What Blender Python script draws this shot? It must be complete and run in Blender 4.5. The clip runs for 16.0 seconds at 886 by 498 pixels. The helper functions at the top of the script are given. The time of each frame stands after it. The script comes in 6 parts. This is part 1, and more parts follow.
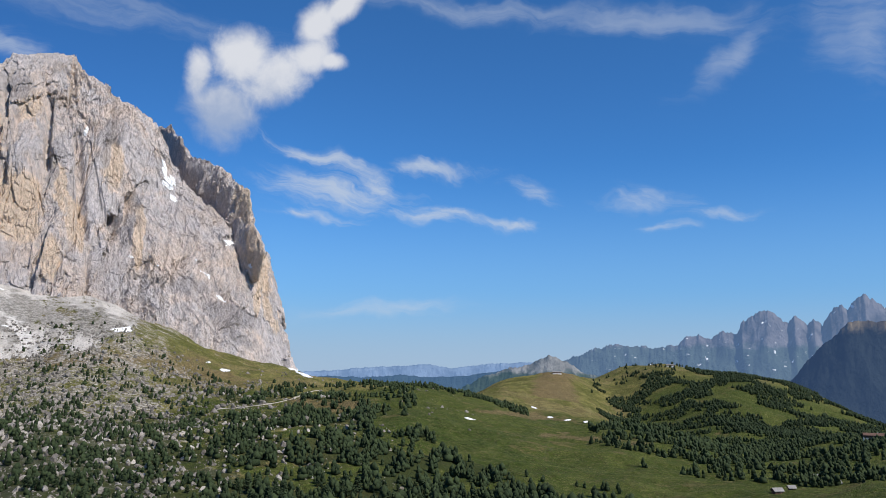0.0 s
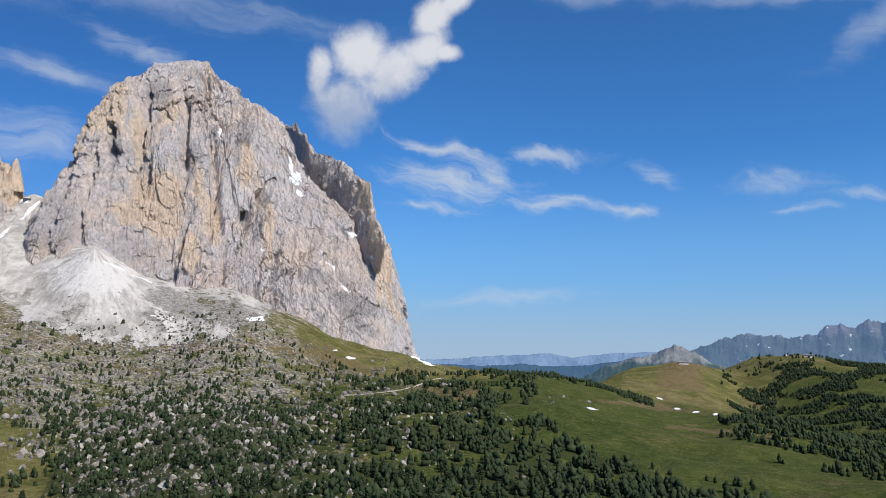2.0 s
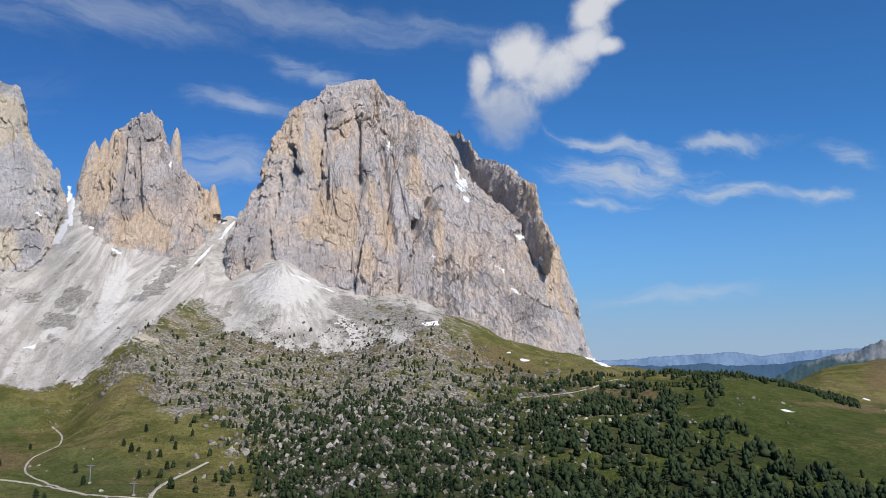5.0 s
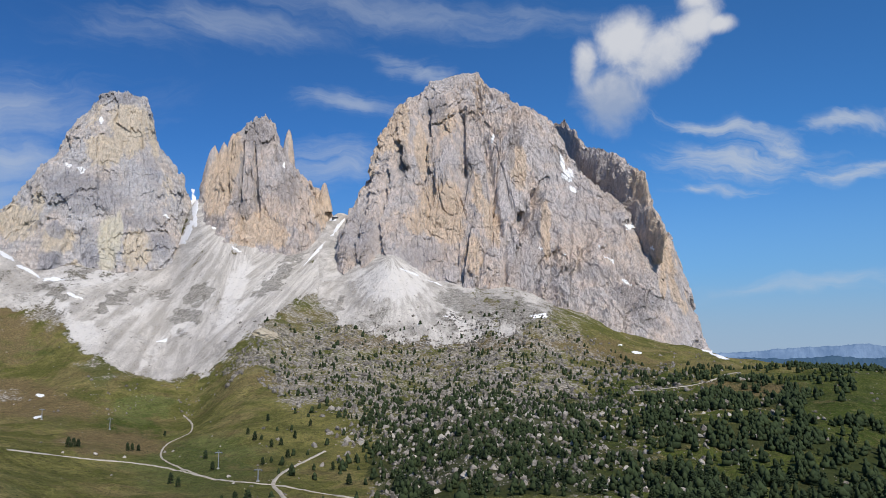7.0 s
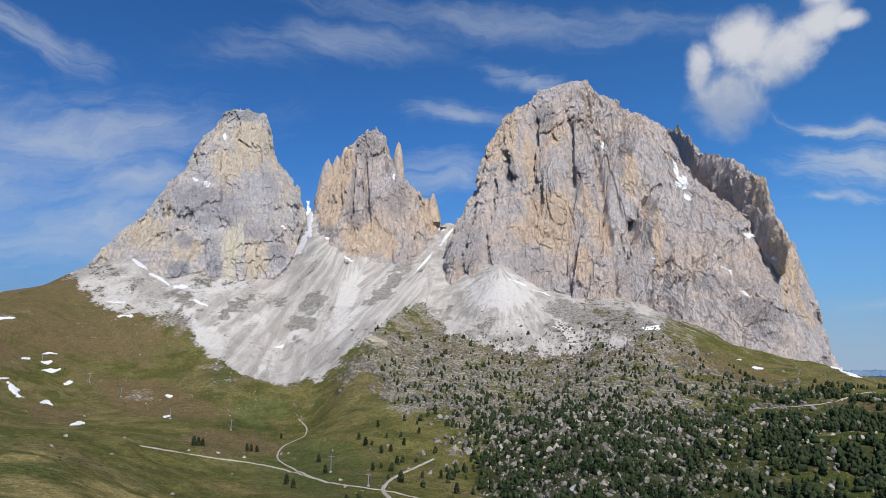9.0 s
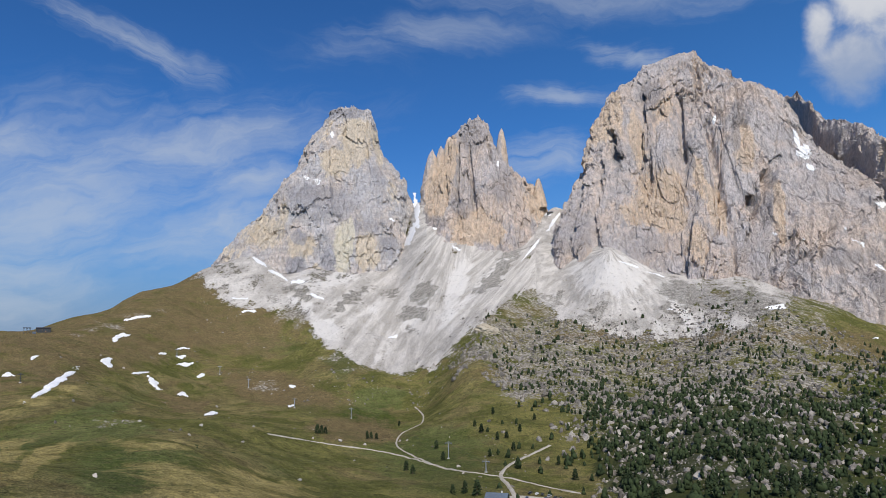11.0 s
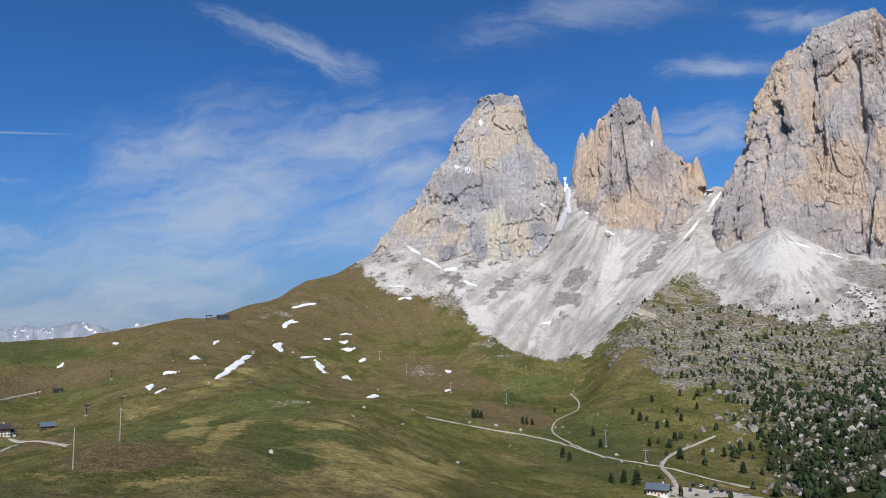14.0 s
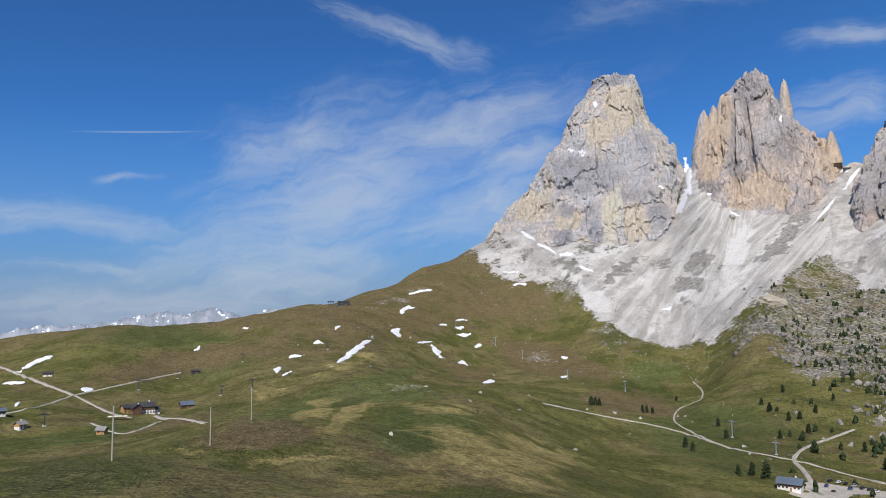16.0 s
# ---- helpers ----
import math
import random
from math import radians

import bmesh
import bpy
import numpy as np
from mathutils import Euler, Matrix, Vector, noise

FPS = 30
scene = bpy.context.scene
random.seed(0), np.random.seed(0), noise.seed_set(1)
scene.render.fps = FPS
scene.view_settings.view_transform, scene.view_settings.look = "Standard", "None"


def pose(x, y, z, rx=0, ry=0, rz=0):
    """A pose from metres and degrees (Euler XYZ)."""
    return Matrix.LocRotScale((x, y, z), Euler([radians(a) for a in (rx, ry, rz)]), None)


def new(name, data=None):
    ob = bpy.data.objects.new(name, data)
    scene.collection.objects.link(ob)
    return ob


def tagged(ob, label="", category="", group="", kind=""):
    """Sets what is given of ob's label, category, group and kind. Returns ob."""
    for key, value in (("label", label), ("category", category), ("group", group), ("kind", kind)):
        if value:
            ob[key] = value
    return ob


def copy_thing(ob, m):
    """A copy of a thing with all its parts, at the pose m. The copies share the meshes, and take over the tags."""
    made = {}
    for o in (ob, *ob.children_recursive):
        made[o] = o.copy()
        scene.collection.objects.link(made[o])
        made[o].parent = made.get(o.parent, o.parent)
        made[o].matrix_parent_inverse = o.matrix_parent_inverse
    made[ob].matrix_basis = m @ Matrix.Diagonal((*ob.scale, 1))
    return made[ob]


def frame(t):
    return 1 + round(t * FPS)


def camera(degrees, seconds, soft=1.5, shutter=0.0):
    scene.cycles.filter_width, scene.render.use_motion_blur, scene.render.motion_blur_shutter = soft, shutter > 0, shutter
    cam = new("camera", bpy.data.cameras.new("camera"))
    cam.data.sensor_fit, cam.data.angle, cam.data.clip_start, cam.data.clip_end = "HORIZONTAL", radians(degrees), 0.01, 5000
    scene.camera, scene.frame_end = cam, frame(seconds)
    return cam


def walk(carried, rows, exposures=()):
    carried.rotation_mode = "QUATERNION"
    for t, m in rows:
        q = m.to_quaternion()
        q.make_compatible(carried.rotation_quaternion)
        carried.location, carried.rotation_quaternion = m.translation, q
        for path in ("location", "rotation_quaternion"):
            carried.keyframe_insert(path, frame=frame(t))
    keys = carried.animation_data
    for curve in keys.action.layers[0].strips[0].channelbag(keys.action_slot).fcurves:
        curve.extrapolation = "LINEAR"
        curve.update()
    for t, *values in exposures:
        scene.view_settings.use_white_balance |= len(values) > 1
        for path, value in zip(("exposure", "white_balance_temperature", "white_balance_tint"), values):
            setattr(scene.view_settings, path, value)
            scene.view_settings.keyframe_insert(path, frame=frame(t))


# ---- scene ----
# ================= camera =================
def aim(yaw, pitch, roll):
    """Turn of the camera at the view point: yaw to the left, pitch up, roll."""
    m = Matrix.Rotation(radians(yaw), 4, "Z") @ Matrix.Rotation(radians(pitch), 4, "X")
    return m @ Matrix.Rotation(radians(roll), 4, "Y") @ Matrix.Rotation(radians(90), 4, "X")


cam = camera(61.73, 16.0, soft=0.85)
walk(cam, [(t, aim(a, b, c)) for t, a, b, c in [
    (0.0, 0.000, 8.886, -0.454), (0.5, 2.211, 8.953, -0.711), (1.0, 4.681, 8.703, -0.789), (1.5, 7.012, 8.234, -0.792),
    (2.0, 9.208, 7.947, -0.774), (2.5, 11.292, 8.027, -0.750), (3.0, 13.522, 8.281, -0.687), (3.5, 15.752, 8.340, -0.633),
    (4.0, 17.957, 8.386, -0.395), (6.5, 28.618, 7.429, 0.601), (7.0, 30.596, 7.519, 0.360), (7.5, 32.334, 7.648, 0.119),
    (8.0, 34.449, 7.916, -0.244), (8.5, 36.605, 8.113, -0.604), (9.0, 38.985, 8.243, -0.788), (11.5, 49.143, 7.078, 0.810),
    (12.0, 50.897, 7.034, 0.754), (12.5, 52.735, 6.940, 0.726), (13.0, 54.531, 6.719, 0.787), (13.5, 56.778, 6.514, 0.772),
    (14.0, 59.091, 6.322, 0.572), (14.5, 61.149, 6.002, 0.526), (15.0, 63.512, 5.572, 0.600), (15.5, 65.893, 5.305, 0.532),
    (16.0, 67.951, 5.320, 0.463)]], exposures=[(0.0, 0.00), (4.0, -0.05), (6.5, -0.18), (9.0, -0.18), (13.5, -0.15), (16.0, -0.11)])

# ================= light =================
SUN_AZ, SUN_EL = -124.0, 44.0      # azimuth counted to the left from +y
sun_dir = Vector((-math.sin(radians(SUN_AZ)) * math.cos(radians(SUN_EL)),
                  math.cos(radians(SUN_AZ)) * math.cos(radians(SUN_EL)), math.sin(radians(SUN_EL))))
sun = new("sun", bpy.data.lights.new("sun", "SUN"))
sun.data.energy, sun.data.angle, sun.data.color = 5.0, radians(0.53), (1.0, 0.94, 0.86)
sun.matrix_world = sun_dir.to_track_quat("Z", "Y").to_matrix().to_4x4()


class Nodes:
    """Short-hand for node trees."""

    def __init__(self, tree):
        self.t = tree
        self.t.nodes.clear()

    def add(self, kind, **kw):
        n = self.t.nodes.new(kind)
        for k, v in kw.items():
            setattr(n, k, v)
        return n

    def put(self, socket, value):
        if isinstance(value, bpy.types.NodeSocket):
            self.t.links.new(value, socket)
        elif value is not None:
            if isinstance(value, tuple) and len(value) == 3 and socket.type == "RGBA":
                value = (*value, 1)
            socket.default_value = value

    def math(self, op, a, b=None, c=None, clamp=False):
        n = self.add("ShaderNodeMath", operation=op, use_clamp=clamp)
        for i, v in enumerate((a, b, c)):
            self.put(n.inputs[i], v)
        return n.outputs[0]

    def noise(self, vec, scale, detail=5, rough=0.55, distort=0.0):
        n = self.add("ShaderNodeTexNoise")
        self.put(n.inputs["Vector"], vec)
        self.put(n.inputs["Scale"], scale)
        self.put(n.inputs["Detail"], detail)
        self.put(n.inputs["Roughness"], rough)
        self.put(n.inputs["Distortion"], distort)
        return n.outputs[0]

    def mapping(self, vec, scale=(1, 1, 1), rot=(0, 0, 0), loc=(0, 0, 0)):
        n = self.add("ShaderNodeMapping")
        self.put(n.inputs["Vector"], vec)
        n.inputs["Scale"].default_value, n.inputs["Rotation"].default_value, n.inputs["Location"].default_value = scale, rot, loc
        return n.outputs[0]

    def step(self, v, lo, hi, a=0.0, b=1.0):
        n = self.add("ShaderNodeMapRange", interpolation_type="SMOOTHSTEP")
        for i, x in enumerate((v, lo, hi, a, b)):
            self.put(n.inputs[i], x)
        return n.outputs[0]

    def mix(self, f, a, b, blend="MIX"):
        n = self.add("ShaderNodeMix", data_type="RGBA", blend_type=blend)
        self.put(n.inputs[0], f)
        self.put(n.inputs[6], a)
        self.put(n.inputs[7], b)
        return n.outputs[2]

    def attr(self, name):
        return self.add("ShaderNodeAttribute", attribute_name=name).outputs["Fac"]

    def bump(self, h, strength, distance):
        n = self.add("ShaderNodeBump")
        self.put(n.inputs["Height"], h)
        n.inputs["Strength"].default_value, n.inputs["Distance"].default_value = strength, distance
        return n.outputs[0]


# ---- sky with its clouds ----
world = bpy.data.worlds.new("sky")
scene.world = world
world.use_nodes = True
w = Nodes(world.node_tree)
tc = w.add("ShaderNodeTexCoord").outputs["Generated"]
sky = w.add("ShaderNodeTexSky", sky_type="NISHITA", sun_disc=False, sun_elevation=radians(SUN_EL),
            sun_rotation=radians(-SUN_AZ), altitude=2200, air_density=1.0, dust_density=0.6, ozone_density=3.0)
sep = w.add("ShaderNodeSeparateXYZ")
w.put(sep.inputs[0], tc)
az = w.math("MULTIPLY", w.math("ARCTAN2", w.math("MULTIPLY", sep.outputs[0], -1.0), sep.outputs[1]), 57.29578)
el = w.math("MULTIPLY", w.math("ARCSINE", sep.outputs[2]), 57.29578)
comb = w.add("ShaderNodeCombineXYZ")
w.put(comb.inputs[0], az)
w.put(comb.inputs[1], el)
uv = comb.outputs[0]


def puff(u0, v0, ru, rv, turn=0.0):
    """1 in the middle of an ellipse of the sky (degrees), 0 at its rim, negative outside."""
    m = w.mapping(uv, loc=(-u0, -v0, 0))
    m = w.mapping(m, rot=(0, 0, radians(-turn)))
    m = w.mapping(m, scale=(1 / ru, 1 / rv, 0))
    n = w.add("ShaderNodeVectorMath", operation="LENGTH")
    w.put(n.inputs[0], m)
    return w.math("SUBTRACT", 1.0, n.outputs["Value"])


def most(parts):
    out = parts[0]
    for p in parts[1:]:
        out = w.math("SMOOTH_MAX", out, p, 0.25)
    return out


heap = most([puff(*p) for p in [(17.2, 18.6, 2.7, 2.5, 0), (16.0, 22.2, 2.4, 2.4, 0), (13.4, 21.2, 3.4, 1.9, -28), (10.9, 22.9, 2.4, 1.3, -38), (10.3, 25.3, 1.9, 1.4, -50), (8.2, 26.8, 2.1, 1.0, -35),
                                (19.2, 21.0, 1.0, 1.8, 0), (9.1, 22.8, 1.2, 0.7, 0)]])
grain = w.noise(uv, 0.42, 10, 0.62, 0.35)
body = w.math("ADD", heap, w.math("MULTIPLY", w.math("SUBTRACT", grain, 0.5), 1.15))
cumulus = w.step(body, -0.28, 0.62)
shade = w.step(w.math("ADD", el, w.math("MULTIPLY", grain, 5.0)), 20.0, 25.0)


warp = w.add("ShaderNodeTexNoise")
w.put(warp.inputs["Vector"], uv)
warp.inputs["Scale"].default_value, warp.inputs["Detail"].default_value = 0.22, 4
shift = w.add("ShaderNodeVectorMath", operation="MULTIPLY_ADD")
w.put(shift.inputs[0], warp.outputs["Color"])
shift.inputs[1].default_value, shift.inputs[2].default_value = (7, 3.0, 0), (-3.5, -1.5, 0)
bent = w.add("ShaderNodeVectorMath", operation="ADD")
w.put(bent.inputs[0], uv)
w.put(bent.inputs[1], shift.outputs[0])
uv_straight, uv = uv, bent.outputs[0]


def wisps(parts, turn, sx, sy, gain):
    """Soft ice cloud drawn out into filaments, within oval patches of the sky."""
    m = w.mapping(uv, rot=(0, 0, radians(turn)))
    n = w.noise(w.mapping(m, scale=(sx, sy, 1)), 1.0, 10, 0.62, 0.5)
    fine = w.noise(w.mapping(m, scale=(sx * 3.2, sy * 3.0, 1), loc=(7, 3, 0)), 1.0, 8, 0.6, 0.6)
    a = w.step(most([puff(*p) for p in parts]), -0.95, 1.0)
    f = w.step(w.math("ADD", w.math("ADD", w.math("MULTIPLY", n, 0.72), w.math("MULTIPLY", fine, 0.36)), w.math("MULTIPLY", a, 0.42)), 0.60, 1.10)
    return w.math("MULTIPLY", w.math("MULTIPLY", f, a), gain)


cirrus = [
    wisps([(9.6, 15.9, 5.2, 0.6, 14), (8.8, 13.2, 5.4, 1.5, 6), (5.4, 13.9, 3.6, 1.0, 25), (0.2, 11.5, 4.2, 0.7, 8), (-4.6, 11.0, 2.6, 0.4, 8), (1.0, 15.0, 4.0, 0.6, 0), (9.7, 11.2, 3.0, 0.4, 0)], -14, 0.20, 1.1, 0.74),
    wisps([(-7.0, 13.5, 2.2, 0.75, 18), (-15.7, 12.3, 3.4, 0.75, 3), (-21.5, 11.3, 3.2, 0.45, 3), (-16.8, 10.4, 2.0, 0.35, 0)], -8, 0.20, 1.0, 0.52),
    wisps([(-16.4, 25.1, 10.0, 1.2, 6), (-2.9, 26.6, 11.0, 0.9, 5), (-31.0, 22.4, 3.4, 3.4, 0), (-22.4, 22.0, 4.0, 1.2, -30), (33.0, 24.9, 18.0, 1.3, 4), (47.2, 23.3, 11.0, 1.7, -6)], -6, 0.08, 0.5, 0.36),
    wisps([(38.0, 18.5, 4.0, 0.95, 2), (39.2, 14.1, 5.0, 1.7, 0), (32.4, 21.1, 4.2, 1.0, 22)], 0, 0.13, 0.8, 0.50),
    wisps([(71.4, 21.5, 6.2, 1.1, 15), (69.0, 20.6, 4.4, 1.2, 20)], -16, 0.13, 0.9, 0.48),
    wisps([(76.0, 10.1, 12.0, 6.2, -20), (66.3, 14.4, 12.0, 3.0, -15), (81.0, 4.0, 12.0, 4.2, -10), (64.6, 8.4, 8.0, 3.4, -20), (78.6, 13.4, 8.5, 2.2, -12), (62.0, 12.0, 7.0, 2.2, -10)], 14, 0.09, 0.36, 0.60),
    wisps([(93.2, 7.0, 9.0, 1.2, 4), (97.0, 7.2, 4.0, 1.2, 4), (91.3, 3.7, 7.5, 0.5, 0), (91.5, 10.3, 2.4, 0.45, -5), (90.0, 1.2, 15.0, 1.6, 0), (4.5, 4.1, 6.5, 0.6, -3)], 0, 0.10, 0.6, 0.46),
    w.math("MULTIPLY", w.step(w.math("ADD", puff(94.1, 1.0, 1.5, 1.1), w.math("MULTIPLY", w.math("SUBTRACT", grain, 0.5), 1.4)), -0.3, 0.8), 0.30),
]
veil = cirrus[0]
for c in cirrus[1:]:
    veil = w.math("MAXIMUM", veil, c)
uv = uv_straight
trail = w.math("MULTIPLY", w.step(puff(90.4, 13.42, 5.8, 0.11, -4.8), 0.0, 0.9), 0.32)
veil = w.math("MAXIMUM", veil, trail)
deep = w.mix(1.0, sky.outputs[0], (0.420, 0.965, 1.41), "MULTIPLY")
low = w.step(el, -1.0, 16.0, 1.0, 0.0)
deep = w.mix(w.math("MULTIPLY", low, 0.85), deep, (2.20, 4.0, 6.3))
deep = w.mix(w.math("MULTIPLY", w.step(el, -1.0, 6.0, 1.0, 0.0), 0.75), deep, (3.9, 4.9, 6.3))
dim = w.step(az, -42.0, 62.0, 1.30, 0.74)      # the sky deepens away from the sun
deep = w.mix(1.0, deep, w.mix(dim, (0, 0, 0.25), (1, 1, 1)), "MULTIPLY")
col = w.mix(veil, deep, (5.6, 6.2, 7.0))
col = w.mix(w.math("MULTIPLY", cumulus, w.math("MULTIPLY_ADD", shade, 0.28, 0.62)), col, w.mix(shade, (4.6, 5.1, 6.0), (7.4, 7.5, 7.8)))
bg = w.add("ShaderNodeBackground")
w.put(bg.inputs["Color"], col)
bg.inputs["Strength"].default_value = 0.104
w.put(w.add("ShaderNodeOutputWorld").inputs["Surface"], bg.outputs[0])

# ================= materials =================


def material(name, rough=0.9, spec=0.2):
    m = bpy.data.materials.new(name)
    m.use_nodes = True
    n = Nodes(m.node_tree)
    b = n.add("ShaderNodeBsdfPrincipled")
    b.inputs["Roughness"].default_value = rough
    b.inputs["Specular IOR Level"].default_value = spec
    n.put(n.add("ShaderNodeOutputMaterial").inputs["Surface"], b.outputs[0])
    n.bsdf = b
    n.pos = n.add("ShaderNodeTexCoord").outputs["Object"]
    return m, n


def simple(name, colour, rough=0.8, vary=0.25, scale=1.5, metal=0.0, bump=0.0, spec=0.3):
    """A plain finish with grain and patchy wear."""
    m, n = material(name, rough, spec)
    g = n.math("ADD", n.noise(n.pos, scale, 6), n.math("MULTIPLY", n.noise(n.pos, scale * 0.17, 3), 0.8))
    dark = tuple(c * (1 - vary) for c in colour)
    light = tuple(min(1.0, c * (1 + vary)) for c in colour)
    n.put(n.bsdf.inputs["Base Color"], n.mix(n.step(g, 0.6, 1.2), dark, light))
    n.bsdf.inputs["Metallic"].default_value = metal
    if bump:
        n.put(n.bsdf.inputs["Normal"], n.bump(n.noise(n.pos, scale * 3, 5), 0.5, bump))
    return m


def rock_material(name, grey, ochre, dark, strata=0.0):
    """Dolomite wall: pale grey, ochre fresh faces, blue-grey weathered slabs and painted-in shade of niches, dark
    streaks of water and crack shade.
    """
    m, n = material(name, 0.95, 0.1)
    big = n.noise(n.mapping(n.pos, scale=(1, 1, 0.7)), 0.009, 5, 0.6, 0.6)
    streak = n.noise(n.mapping(n.pos, scale=(1, 1, 0.30)), 0.045, 7, 0.66, 0.6)
    fine = n.noise(n.mapping(n.pos, scale=(1, 1, 0.6)), 0.12, 8, 0.72, 0.3)
    speck = n.noise(n.pos, 0.45, 5, 0.75)
    tone = n.math("ADD", n.math("MULTIPLY", fine, 0.6), n.math("MULTIPLY", streak, 0.4))
    c = n.mix(n.step(tone, 0.36, 0.64), tuple(v * 0.70 for v in grey), tuple(v * 1.16 for v in grey))
    warmth = n.step(n.math("ADD", n.math("MULTIPLY", big, 0.7), n.math("MULTIPLY", streak, 0.3)), 0.42, 0.62)
    c = n.mix(1.0, c, n.mix(warmth, (0.93, 0.965, 1.02), (1.07, 1.0, 0.93)), "MULTIPLY")
    ragged = n.math("ADD", n.math("MULTIPLY", n.math("SUBTRACT", streak, 0.5), 1.3), n.math("ADD", n.math("MULTIPLY", n.math("SUBTRACT", fine, 0.5), 0.35), n.math("MULTIPLY", n.math("SUBTRACT", big, 0.5), 0.5)))
    if strata:
        layer = n.noise(n.mapping(n.pos, scale=(0.10, 0.10, 1.0), rot=(0.05, 0.06, 0)), 0.075, 6, 0.7, 0.3)
        c = n.mix(n.math("MULTIPLY", n.step(layer, 0.50, 0.60), strata), c, tuple(v * 0.62 for v in grey))
        c = n.mix(n.math("MULTIPLY", n.step(layer, 0.44, 0.36), strata), c, tuple(v * 1.22 for v in grey))
    o = n.step(n.math("ADD", n.attr("ochre"), ragged), 0.24, 0.62)
    c = n.mix(n.math("MULTIPLY", o, 0.80), c, n.mix(n.step(tone, 0.34, 0.66), tuple(v * 0.72 for v in ochre), tuple(v * 1.14 for v in ochre)))
    # blue-grey slabs, with the shade of niches and the shoulder coloured in
    k = n.step(n.math("ADD", n.attr("cool_shade"), ragged), 0.26, 0.62)
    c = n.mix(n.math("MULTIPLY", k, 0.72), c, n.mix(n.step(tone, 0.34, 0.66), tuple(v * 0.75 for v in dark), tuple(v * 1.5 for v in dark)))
    p = n.step(n.math("ADD", n.attr("pale"), n.math("MULTIPLY", ragged, 0.7)), 0.28, 0.6)
    c = n.mix(n.math("MULTIPLY", p, 0.85), c, n.mix(fine, (0.60, 0.54, 0.41), (0.78, 0.73, 0.60)))
    # dark upright streaks: water marks, and crack shade put into the colour
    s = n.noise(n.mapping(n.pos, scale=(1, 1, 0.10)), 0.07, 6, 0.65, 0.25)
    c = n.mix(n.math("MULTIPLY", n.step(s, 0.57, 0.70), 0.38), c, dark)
    c = n.mix(n.math("MULTIPLY", n.step(speck, 0.56, 0.70), 0.42), c, tuple(v * 0.50 for v in grey))
    c = n.mix(n.math("MULTIPLY", n.step(speck, 0.42, 0.32), 0.35), c, tuple(min(0.85, v * 1.35) for v in grey))
    n.put(n.bsdf.inputs["Base Color"], c)
    h = n.math("ADD", n.math("MULTIPLY", streak, 1.0), n.math("ADD", n.math("MULTIPLY", fine, 1.5), n.math("MULTIPLY", speck, 0.6)))
    n.put(n.bsdf.inputs["Normal"], n.bump(h, 0.9, 7.0))
    return m


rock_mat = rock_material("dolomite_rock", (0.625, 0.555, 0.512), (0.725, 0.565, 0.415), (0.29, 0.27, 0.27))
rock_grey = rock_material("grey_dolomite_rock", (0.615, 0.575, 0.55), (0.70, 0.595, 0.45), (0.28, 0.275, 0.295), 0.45)


